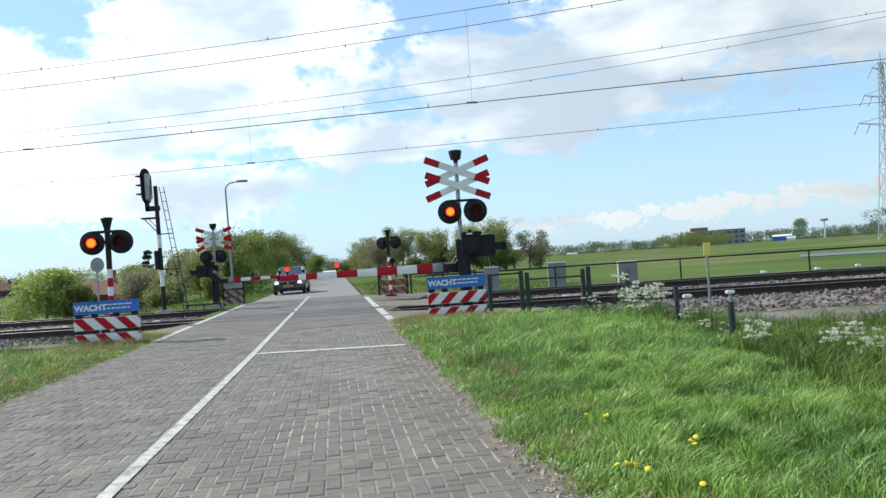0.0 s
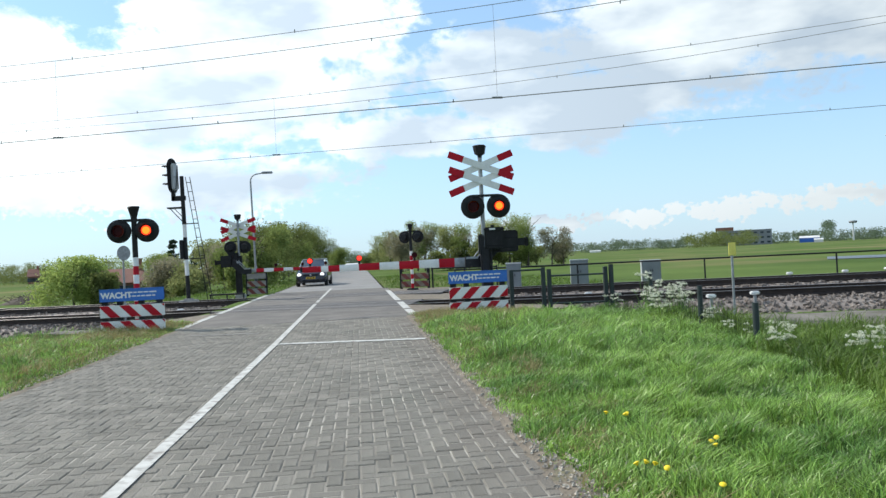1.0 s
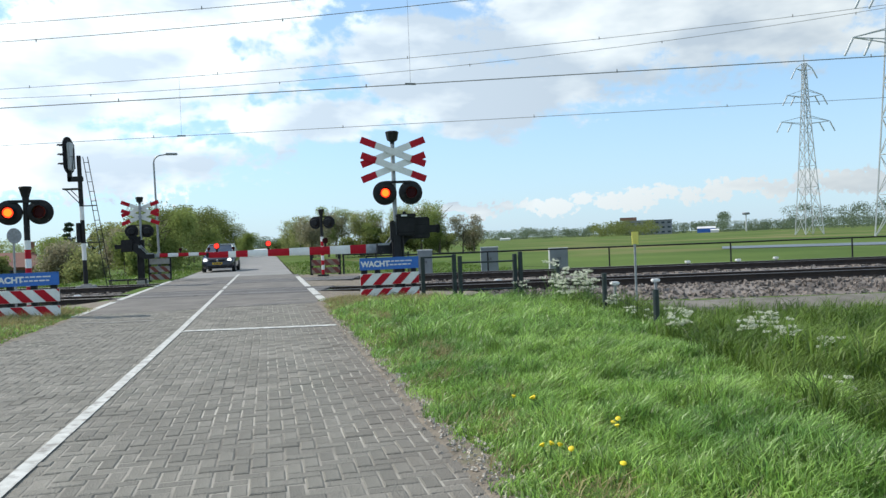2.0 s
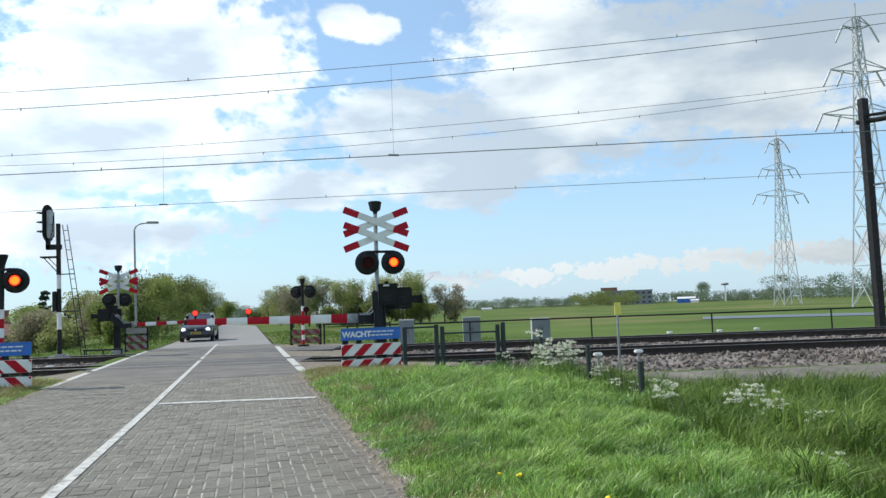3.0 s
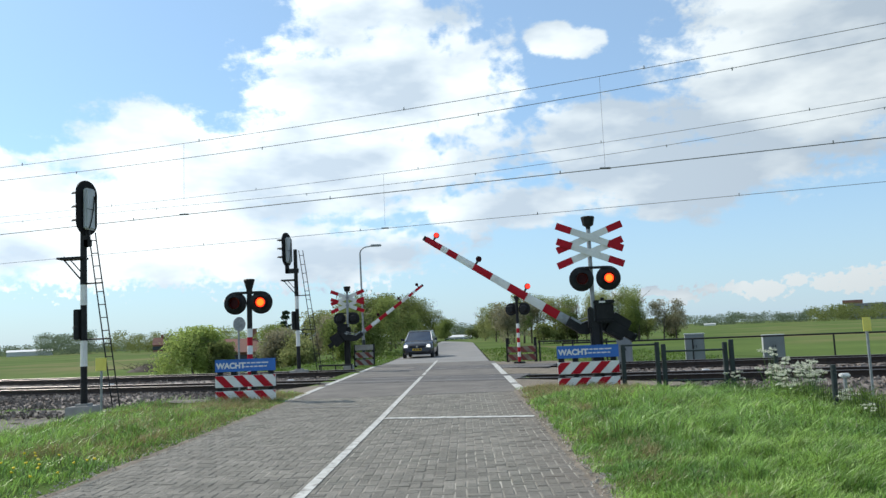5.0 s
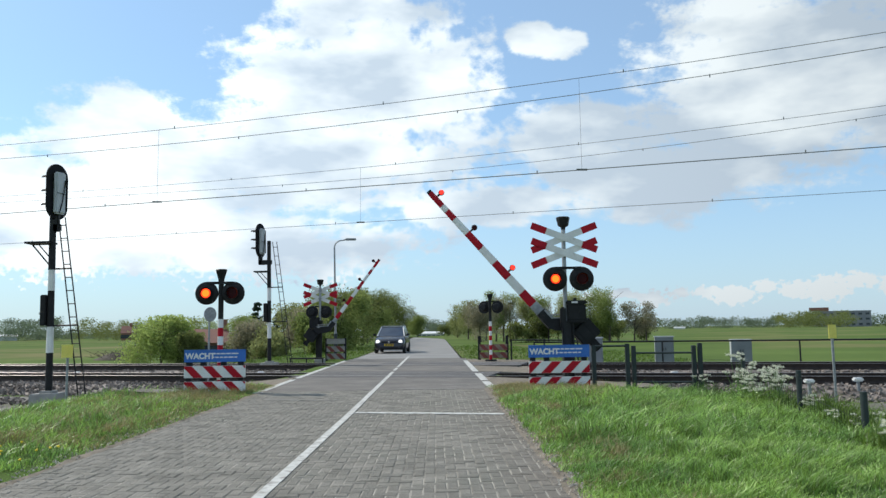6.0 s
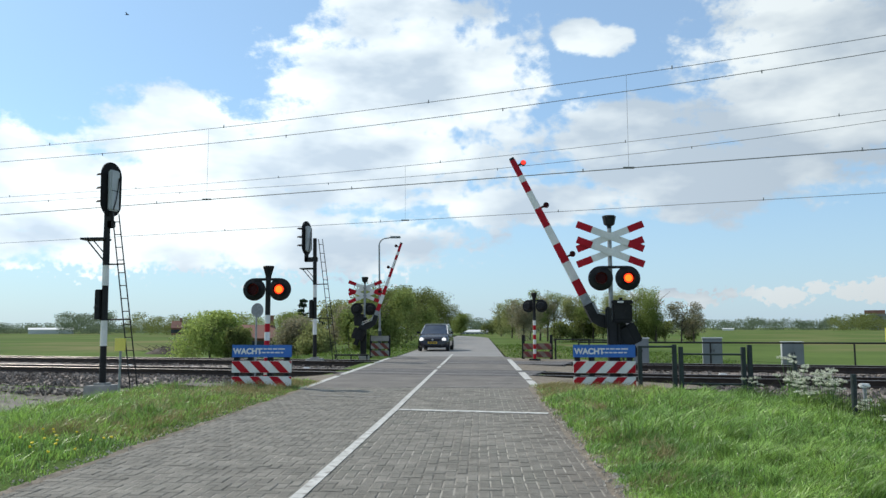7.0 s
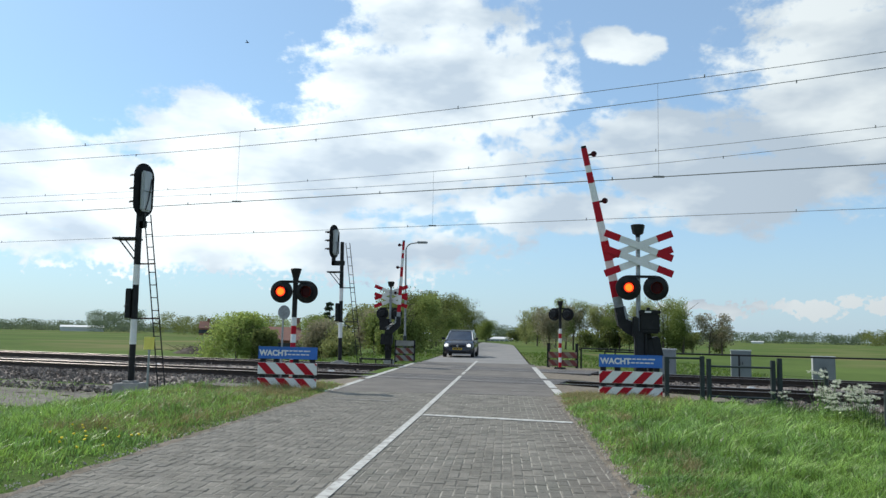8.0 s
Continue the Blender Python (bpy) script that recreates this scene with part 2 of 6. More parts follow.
dirty_border(M_PAVER, 1.04, 0.9, (0.150, 0.126, 0.104))
M_ASPHALT = mat("worn_asphalt", (0.170, 0.156, 0.139), (0.110, 0.101, 0.090), 1.2, 0.88, bump=0.5, fine=90, stain=((0.075, 0.072, 0.068), 0.7, 0.60))
M_FARROAD = mat("pale_asphalt", (0.24, 0.235, 0.225), (0.185, 0.18, 0.172), 0.6, 0.9, bump=0.4, fine=60)
M_PANEL = mat("crossing_slab_concrete", (0.105, 0.098, 0.094), (0.068, 0.064, 0.06), 2.0, 0.85, bump=0.4, fine=70, per_object=0.12)
M_LINE = mat("road_paint", (0.56, 0.56, 0.53), (0.40, 0.40, 0.37), 6, 0.75, bump=0.3, fine=110, stain=((0.25, 0.235, 0.212), 9, 0.50))
M_LINE_WORN = mat("worn_away_road_paint", (0.36, 0.35, 0.33), (0.24, 0.23, 0.215), 9, 0.8, bump=0.3, stain=((0.21, 0.2, 0.185), 11, 0.48))
M_GROUND = mat("soil_and_turf", (0.112, 0.160, 0.046), (0.066, 0.106, 0.030), 0.06, 0.95, bump=0.5, fine=1.3, stain=((0.180, 0.168, 0.078), 0.035, 0.51), spec=0.02)
M_GRASS = mat("grass_blades", (0.312, 0.470, 0.106), (0.140, 0.266, 0.058), 0.9, 0.40, fine=3, island=0.65, stain=((0.38, 0.43, 0.13), 0.5, 0.67), translucent=0.38, spec=0.5)
M_GRASS_DARK = mat("ditch_grass", (0.155, 0.235, 0.042), (0.070, 0.128, 0.022), 0.9, 0.5, fine=3, island=0.5, stain=((0.22, 0.28, 0.07), 0.5, 0.60), translucent=0.35, spec=0.3)
M_DRYGRASS = mat("dry_grass", (0.36, 0.30, 0.14), (0.24, 0.22, 0.09), 2, 0.7, island=0.3, translucent=0.3)
M_SAND = mat("sandy_edge", (0.235, 0.195, 0.15), (0.12, 0.10, 0.072), 5, 0.95, bump=0.8, fine=45, stain=((0.12, 0.13, 0.05), 3, 0.60))
M_BALLAST = mat("ballast_stone", (0.225, 0.195, 0.172), (0.105, 0.085, 0.072), 2, 0.9, bump=0.7, fine=30, island=0.45)
M_RUST = mat("rusty_rail_steel", (0.036, 0.023, 0.017), (0.018, 0.012, 0.009), 6, 0.8, bump=0.3)
M_RAILTOP = mat("polished_rail", (0.34, 0.32, 0.30), (0.24, 0.22, 0.21), 3, 0.42, 0.9)
M_SLEEPER = mat("concrete_sleeper", (0.24, 0.22, 0.20), (0.16, 0.14, 0.125), 4, 0.9, bump=0.3, island=0.2)
M_CONCRETE = mat("weathered_concrete", (0.34, 0.335, 0.32), (0.24, 0.235, 0.225), 3, 0.88, bump=0.3, stain=((0.17, 0.165, 0.15), 2.5, 0.60))
M_CABINET = mat("grey_cabinet_paint", (0.20, 0.225, 0.24), (0.16, 0.18, 0.195), 2, 0.5, stain=((0.12, 0.13, 0.13), 4, 0.64))
# pale grey of caps and lamp cases, also the painted sunlight on cabinet sides
M_CABINET_L = mat("pale_case_and_sunlit_side", (0.5, 0.52, 0.53), (0.42, 0.44, 0.45), 3, 0.5)
M_BARK = mat("bark", (0.10, 0.08, 0.06), (0.055, 0.045, 0.035), 9, 0.95, bump=0.8, fine=20)
M_YELLOW = mat("yellow_plate", (0.80, 0.70, 0.16), (0.72, 0.62, 0.12), 5, 0.5)
# lattice steel, its grey lightened to stand for haze
M_PYLON = mat("haze_paled_lattice", (0.50, 0.52, 0.53), (0.40, 0.42, 0.43), 1, 0.6, 0.2)
M_WIRE = mat("copper_catenary_wire", (0.20, 0.21, 0.20), (0.13, 0.14, 0.13), 1, 0.6, 0.3)
M_LAMP_ON = glow("orange_red_lamp", (1.0, 0.115, 0.006), 3.8)
M_LAMP_RIM = glow("red_lamp_rim", (1.0, 0.04, 0.008), 2.0)
M_LAMP_OFF = mat("dark_red_glass", (0.040, 0.003, 0.004), (0.025, 0.002, 0.003), 4, 0.45, spec=0.12)
M_BOOM_LAMP = glow("red_boom_lamp", (1.0, 0.03, 0.015), 2.2)
M_HEADLIGHT = glow("car_headlight", (0.95, 0.93, 0.88), 1.1)


def leaf_mat(name, c1, c2):
    return mat(name, c1, c2, 0.35, 0.75, fine=2.5, island=0.18, translucent=0.48, spec=0.05)


M_LEAF_DARK = leaf_mat("dark_green_leaves", (0.225, 0.255, 0.09), (0.14, 0.17, 0.055))
M_LEAF_MID = leaf_mat("mid_green_leaves", (0.29, 0.345, 0.115), (0.18, 0.23, 0.07))
M_LEAF_PALE = leaf_mat("young_spring_leaves", (0.36, 0.385, 0.16), (0.24, 0.265, 0.11))
M_LEAF_BROWN = leaf_mat("budding_twigs", (0.37, 0.345, 0.22), (0.24, 0.225, 0.15))
M_WILLOW = leaf_mat("willow_leaves", (0.43, 0.51, 0.16), (0.29, 0.37, 0.11))
M_PINE = leaf_mat("pine_needles", (0.05, 0.085, 0.045), (0.028, 0.05, 0.03))
# foliage with the haze of distance mixed into its greyer, bluer colour
M_HAZY_WOOD = leaf_mat("hazed_wood_foliage", (0.185, 0.235, 0.150), (0.118, 0.158, 0.105))


# ---- mesh helpers ----
class Geo:
    """Collects vertices and faces; a face may carry a material index."""

    def __init__(self):
        self.v, self.f, self.m = [], [], []

    def add(self, verts, faces, m=0):
        o = len(self.v)
        self.v += [tuple(p) for p in verts]
        self.f += [tuple(i + o for i in f) for f in faces]
        self.m += [m] * len(faces)
        return self

    def box(self, x0, x1, y0, y1, z0, z1, turn=None, ch=0.0, m=0):
        if ch <= 0:
            p = [(x, y, z) for z in (z0, z1) for y in (y0, y1) for x in (x0, x1)]
            f = [(0, 2, 3, 1), (4, 5, 7, 6), (0, 1, 5, 4), (2, 6, 7, 3), (0, 4, 6, 2), (1, 3, 7, 5)]
        else:
            bm = bmesh.new()
            bmesh.ops.create_cube(bm, size=1)
            bmesh.ops.scale(bm, vec=(x1 - x0, y1 - y0, z1 - z0), verts=bm.verts)
            bmesh.ops.bevel(bm, geom=bm.edges[:], offset=ch, segments=2, affect="EDGES", clamp_overlap=True)
            bmesh.ops.translate(bm, vec=((x0 + x1) / 2, (y0 + y1) / 2, (z0 + z1) / 2), verts=bm.verts)
            bm.verts.index_update()
            p = [v.co[:] for v in bm.verts]
            f = [tuple(v.index for v in q.verts) for q in bm.faces]
            bm.free()
        if turn is not None:
            p = [tuple(turn @ Vector(q)) for q in p]
        return self.add(p, f, m)

    def tube(self, a, b, r0, r1=None, n=10, m=0, caps=True):
        a, b = Vector(a), Vector(b)
        r1 = r0 if r1 is None else r1
        d = (b - a).normalized()
        u = d.orthogonal().normalized()
        w = d.cross(u)
        p, f = [], []
        for q, r in ((a, r0), (b, r1)):
            for i in range(n):
                t = 2 * math.pi * i / n
                p.append(tuple(q + (u * math.cos(t) + w * math.sin(t)) * r))
        for i in range(n):
            j = (i + 1) % n
            f.append((i, j, n + j, n + i))
        if caps:
            f += [tuple(range(n - 1, -1, -1)), tuple(range(n, 2 * n))]
        return self.add(p, f, m)

    def rope(self, points, r, n=6, m=0):
        """One unbroken tube through points."""
        pts = [Vector(p) for p in points]
        k = len(pts)
        rows = []
        for i, p in enumerate(pts):
            d = (pts[min(i + 1, k - 1)] - pts[max(i - 1, 0)]).normalized()
            u = d.orthogonal().normalized() if abs(d.z) > 0.9 else Vector((0, 0, 1)).cross(d).normalized()
            w = d.cross(u)
            for j in range(n):
                t = 2 * math.pi * j / n
                rows.append(tuple(p + (u * math.cos(t) + w * math.sin(t)) * (r[i] if isinstance(r, list) else r)))
        f = [(a * n + j, a * n + (j + 1) % n, (a + 1) * n + (j + 1) % n, (a + 1) * n + j) for a in range(k - 1) for j in range(n)]
        f += [tuple(range(n - 1, -1, -1)), tuple((k - 1) * n + j for j in range(n))]
        return self.add(rows, f, m)

    def ring(self, centre, axis, profile, n=24, m=0, closed=False):
        """Turns a profile of (radius, along) about an axis through centre."""
        c, d = Vector(centre), Vector(axis).normalized()
        u = d.orthogonal().normalized()
        w = d.cross(u)
        p, f = [], []
        for r, s in profile:
            for i in range(n):
                t = 2 * math.pi * i / n
                p.append(tuple(c + d * s + (u * math.cos(t) + w * math.sin(t)) * r))
        k = len(profile)
        for a in range(k - 1 + (1 if closed else 0)):
            b = (a + 1) % k
            for i in range(n):
                j = (i + 1) % n
                f.append((a * n + i, a * n + j, b * n + j, b * n + i))
        if not closed:
            f += [tuple(range(n - 1, -1, -1)), tuple((k - 1) * n + i for i in range(n))]
        return self.add(p, f, m)

    def prism(self, outline, y0, y1, m=0, plane="xz"):
        """An outline (x, z) made thick from y0 to y1."""
        k = len(outline)
        p = [(x, y0, z) for x, z in outline] + [(x, y1, z) for x, z in outline]
        f = [tuple(range(k)), tuple(range(2 * k - 1, k - 1, -1))]
        f += [(i, k + i, k + (i + 1) % k, (i + 1) % k) for i in range(k)]
        return self.add(p, f, m)

    def mesh(self, name, mats, smooth=False):
        me = bpy.data.meshes.new(name)
        me.from_pydata(self.v, [], self.f)
        for q in (mats if isinstance(mats, (list, tuple)) else [mats]):
            me.materials.append(q)
        if any(self.m):
            me.polygons.foreach_set("material_index", self.m)
        bm = bmesh.new()
        bm.from_mesh(me)
        bmesh.ops.recalc_face_normals(bm, faces=bm.faces)
        bm.to_mesh(me)
        bm.free()
        if smooth:
            me.polygons.foreach_set("use_smooth", [True] * len(me.polygons))
            me.set_sharp_from_angle(angle=radians(40))
        return me


def part(name, geo, material, parent=None, label="", at=None, smooth=True):
    ob = new(name, geo.mesh(name, material, smooth))
    if parent is not None:
        ob.parent = parent
    if at is not None:
        ob.matrix_basis = at
    if label:
        ob["label"] = label
    return ob


def thing(name, at, label, category, group="", kind=""):
    ob = new(name)
    ob.empty_display_size = 0.2
    ob.matrix_basis = at
    return tagged(ob, label, category, group, kind)


def quads_mesh(name, verts, nquad, material):
    """Loose quads from an array of 4 * nquad vertices."""
    me = bpy.data.meshes.new(name)
    me.vertices.add(len(verts))
    me.vertices.foreach_set("co", np.asarray(verts, np.float32).ravel())
    me.loops.add(4 * nquad)
    me.loops.foreach_set("vertex_index", np.arange(4 * nquad, dtype=np.int32))
    me.polygons.add(nquad)
    me.polygons.foreach_set("loop_start", np.arange(0, 4 * nquad, 4, dtype=np.int32))
    me.update(calc_edges=True)
    me.materials.append(material)
    return me


# ---- terrain ----
ROAD_L, ROAD_R, CENTRE = -3.85, 1.04, -1.42
TRACK_S = 0.25            # the rails run to the right and towards the camera
NEAR_Y, FAR_Y = 22.3, 29.4


def smooth_step(a, b, v):
    t = np.clip((v - a) / (b - a), 0, 1)
    return t * t * (3 - 2 * t)


def height(x, y):
    x, y = np.asarray(x, float), np.asarray(y, float)
    s = (y + TRACK_S * x - NEAR_Y) * 0.97
    right = x - ROAD_R
    left = ROAD_L - x
    zr = 0.035 * smooth_step(0.0, 0.5, right) - 0.10 * smooth_step(1.5, 4.0, right) - 0.62 * smooth_step(4.0, 7.5, right)
    zl = 0.03 * smooth_step(0.0, 0.6, left) - 0.12 * smooth_step(1.2, 3.2, left) - 0.42 * smooth_step(3.2, 6.0, left)
    z = np.where(right > 0, zr, np.where(left > 0, zl, -0.04))
    side = np.where(right > 0, right, np.where(left > 0, left, 0.0))
    bed = -0.42 * smooth_step(0.6, 2.2, side) - 0.04
    w = smooth_step(-4.6, -2.8, s)
    z = z * (1 - w) + bed * w
    field = -0.55 * smooth_step(3.0, 9.0, side) + np.where(side > 0, 0.0, -0.04)
    w2 = smooth_step(10.5, 13.0, s)
    z = z * (1 - w2) + field * w2
    lump = 0.05 * np.sin(x * 1.7 + 1.3 * np.sin(y * 0.9)) * np.sin(y * 1.3 + 0.8 * np.sin(x * 1.1))
    return z + lump * smooth_step(0.8, 2.5, side) * (1 - w)


def build_ground():
    def axis(lo, hi, step, far):
        a = list(np.arange(lo, hi + 1e-6, step))
        d = step
        while a[-1] < far:
            d *= 1.28
            a.append(a[-1] + d)
        d = step
        while a[0] > -far:
            d *= 1.28
            a.insert(0, a[0] - d)
        return np.array(a)

    xs, ys = axis(-16, 20, 0.4, 4200), axis(-4, 40, 0.4, 4200)
    near_edge = np.array([-0.02, 0.03, 0.1, 0.18, 0.28, 0.45, 0.7])
    xs = np.unique(np.round(np.concatenate([xs, ROAD_R + near_edge, ROAD_L - near_edge]), 3))
    gx, gy = np.meshgrid(xs, ys)
    v = np.stack([gx, gy, height(gx, gy)], -1).reshape(-1, 3)
    nx, ny = len(xs), len(ys)
    i = np.arange(ny - 1)[:, None] * nx + np.arange(nx - 1)[None]
    f = np.stack([i, i + 1, i + nx + 1, i + nx], -1).reshape(-1, 4)
    me = bpy.data.meshes.new("ground")
    me.from_pydata(v.tolist(), [], f.tolist())
    me.materials.append(M_GROUND)
    me.polygons.foreach_set("use_smooth", [True] * len(me.polygons))
    tagged(new("ground", me), "flat green grassland with verges and ditches", "ground", kind="structure")


build_ground()


# ---- road ----
def build_road():
    road = Geo()
    # bedding under the pavers, then the asphalt beyond them
    road.box(ROAD_L, ROAD_R, -6.0, 17.3, -0.12, -0.006)
    ob = part("road", road, M_JOINT)
    tagged(ob, "road bed of sand under grey block paving", "road", kind="structure")
    deck = Geo()
    n = 24
    for i in range(n):
        a, b = i / n, (i + 1) / n
        y0, y1 = 17.3 + a * 18.7, 17.3 + b * 18.7
        deck.box(ROAD_L - 0.15, ROAD_R + 0.25, y0, y1, -0.12, 0.0)
    ob = part("road_crossing", deck, M_ASPHALT, smooth=False)
    tagged(ob, "worn dark grey asphalt between and around the rails", "road", kind="structure")
    far = Geo()
    def bend(y):
        return -max(0.0, y - 95.0) ** 2 / 260.0
    for i in range(26):
        y0, y1 = 36.0 + i * 5.0, 41.0 + i * 5.0
        xa, xb, xc, xd = ROAD_L - 0.1 + bend(y0), ROAD_R + 0.1 + bend(y0), ROAD_R + 0.1 + bend(y1), ROAD_L - 0.1 + bend(y1)
        far.add([(xa, y0, 0.0), (xb, y0, 0.0), (xc, y1, 0.0), (xd, y1, 0.0), (xa, y0, -0.15), (xb, y0, -0.15), (xc, y1, -0.15), (xd, y1, -0.15)],
                [(0, 1, 2, 3), (0, 4, 5, 1), (1, 5, 6, 2), (3, 2, 6, 7), (0, 3, 7, 4)])
    ob = part("road_far", far, M_FARROAD, smooth=False)
    tagged(ob, "pale grey country road running on past the crossing", "road", kind="structure")


def strip(geo, a, b, w, z):
    """A thin painted line from a to b."""
    a, b = Vector((*a, 0)), Vector((*b, 0))
    d = (b - a).normalized()
    s = Vector((-d.y, d.x, 0)) * (w / 2)
    n = max(1, int((b - a).length / 0.4))
    for i in range(n):
        p, q = a.lerp(b, i / n), a.lerp(b, (i + 1) / n)
        geo.add([(*(p - s).xy, z), (*(p + s).xy, z), (*(q + s).xy, z), (*(q - s).xy, z),
                 (*(p - s).xy, z - 0.004), (*(p + s).xy, z - 0.004), (*(q + s).xy, z - 0.004), (*(q - s).xy, z - 0.004)],
                [(0, 3, 2, 1), (0, 1, 5, 4), (2, 3, 7, 6), (0, 4, 7, 3), (1, 2, 6, 5)])


def build_lines():
    def line(name, label, pieces, w, paint=None):
        g = Geo()
        for a, b in pieces:
            strip(g, a, b, w, 0.008)
        tagged(part(name, g, paint or M_LINE, smooth=False), label, "road marking", kind="structure")
    line("centre_line", "worn white painted centre line on the road", [((CENTRE - 0.13, -6.0), (CENTRE - 0.11, 1.0)), ((CENTRE - 0.11, 1.0), (CENTRE - 0.04, 7.0)), ((CENTRE - 0.04, 7.0), (CENTRE, 12.5)), ((CENTRE, 12.5), (CENTRE, 24.6)), ((CENTRE, 25.4), (CENTRE, 27.0)), ((CENTRE, 27.6), (CENTRE, 38.5))], 0.10)
    line("stop_line", "white painted stop line across one lane", [((CENTRE + 0.06, 12.72), (ROAD_R - 0.03, 12.22))], 0.20)
    line("edge_line", "white painted edge line over the crossing", [((1.22, 15.7), (1.2, 19.6)), ((1.2, 20.0), (1.19, 23.2)), ((1.18, 24.2), (1.17, 32.6))], 0.19)
    line("edge_line", "white painted edge line over the crossing", [((-3.93, 16.9), (-3.96, 21.4)), ((-3.97, 22.0), (-4.0, 28.6)), ((-4.0, 29.2), (-4.03, 34.1))], 0.17)
    line("worn_line", "nearly worn away white line on the paving", [((-3.4, 15.25), (-1.95, 14.95))], 0.07, M_LINE_WORN)
    line("worn_line", "nearly worn away white marks on the crossing", [((0.1, 18.7), (0.75, 18.6)), ((-0.9, 17.5), (0.4, 17.3))], 0.06, M_LINE_WORN)


build_road()
build_lines()


# ---- railway ----
TRACK_ANGLE = math.degrees(math.atan(-TRACK_S))


def track_pose(y0, along=0.0):
    """Local x along the rails, local y across them."""
    c = math.cos(radians(TRACK_ANGLE))
    x = CENTRE + along * c
    return pose(x, y0 - TRACK_S * x, 0, 0, 0, TRACK_ANGLE)


def build_rail(y0, label):
    prof = [(-0.09, -0.22), (0.09, -0.22), (0.09, -0.17), (0.014, -0.125), (0.012, -0.04), (0.036, -0.03), (0.036, 0.0), (0.028, 0.006),
            (-0.028, 0.006), (-0.036, 0.0), (-0.036, -0.03), (-0.012, -0.04), (-0.014, -0.125), (-0.09, -0.17)]
    g = Geo()
    k = len(prof)
    xs = [-160 + 8 * i for i in range(41)]
    for x in xs:
        g.v += [(x, y, z) for y, z in prof]
    for a in range(len(xs) - 1):
        for i in range(k):
            j = (i + 1) % k
            g.f.append((a * k + i, a * k + j, a * k + k + j, a * k + k + i))
            g.m.append(1 if i in (6, 7, 8) else 0)
    ob = part("rail", g, [M_RUST, M_RAILTOP])
    ob.matrix_basis = track_pose(y0)
    tagged(ob, label, "rail", "rails of the double track")


for _y in (NEAR_Y, NEAR_Y + 1.48, FAR_Y, FAR_Y + 1.48):
    build_rail(_y, "rusty steel rail with a polished running surface")


def build_ballast():
    g = Geo()
    prof = [(-3.3, -0.66), (-2.2, -0.50), (-1.2, -0.30), (-0.7, -0.23), (2.2, -0.23), (3.6, -0.30), (6.2, -0.24), (9.3, -0.23), (9.9, -0.32), (11.5, -0.64)]
    spans = [(-160, -3.6, 60), (3.2, 160, 60)]
    for lo, hi, n in spans:
        o = len(g.v)
        for i in range(n + 1):
            x = lo + (hi - lo) * i / n
            for s, z in prof:
                dz = 0.03 * math.sin(3.1 * x + 2 * s) if s < 9 else 0
                g.v.append((x, s, z + dz))
        k = len(prof)
        for i in range(n):
            for j in range(k - 1):
                a = o + i * k + j
                g.f.append((a, a + k, a + k + 1, a + 1))
                g.m.append(0)
    ob = part("ballast_bed", g, M_BALLAST)
    ob.matrix_basis = track_pose(NEAR_Y)
    tagged(ob, "grey-brown crushed stone bed under both tracks", "ballast", kind="structure")
    # loose stones on the shoulders that show
    rng = np.random.default_rng(5)
    base = np.array([(1, 0, -0.3), (-0.4, 0.9, -0.4), (-0.5, -0.85, -0.35), (0.1, 0.1, 0.75), (0.55, 0.7, 0.3), (-0.9, 0.1, 0.2)])
    tri = [(0, 4, 3), (4, 1, 3), (1, 5, 3), (5, 2, 3), (2, 0, 3), (0, 1, 4), (1, 2, 5), (0, 2, 1)]
    v, f = [], []
    count = 13000
    xs = np.where(rng.random(count) < 0.5, rng.uniform(-17, -3.2, count), rng.uniform(2.8, 26, count))
    ss = np.where(rng.random(count) < 0.72, rng.uniform(-3.1, -0.15, count), rng.uniform(1.6, 6.9, count))
    ss = np.where((rng.random(count) < 0.14) & (xs < -5.5), rng.uniform(-4.7, -3.1, count), ss)
    zz = np.where(ss < -3.1, -0.45, np.interp(ss, [p[0] for p in prof], [p[1] for p in prof]))
    for x, s, z in zip(xs, ss, zz):
        r = rng.uniform(0.03, 0.085)
        e = Euler(rng.uniform(0, 6.28, 3)).to_matrix()
        q = (base * rng.uniform(0.7, 1.2, (6, 3)) * r) @ np.array(e).T + (x, s, z + r * 0.3)
        o = len(v)
        v += q.tolist()
        f += [(a + o, b + o, c + o) for a, b, c in tri]
    me = bpy.data.meshes.new("ballast_stones")
    me.from_pydata(v, [], f)
    me.materials.append(M_BALLAST)
    ob = new("ballast_stones", me)
    ob.matrix_basis = track_pose(NEAR_Y)
    tagged(ob, "loose crushed grey and brown ballast stones", "ballast", kind="stuff")
    # sleepers
    g = Geo()
    for y0 in (0.0, (FAR_Y - NEAR_Y) * 0.97):
        for i in range(-120, 120):
            x = i * 0.6
            if -3.6 < x < 3.2:
                continue
            g.box(x - 0.13, x + 0.13, y0 - 0.55, y0 + 1.98, -0.32, -0.205)
    ob = part("sleepers", g, M_SLEEPER, smooth=False)
    ob.matrix_basis = track_pose(NEAR_Y)
    tagged(ob, "concrete sleepers half sunk in the ballast", "sleepers", kind="stuff")


build_ballast()


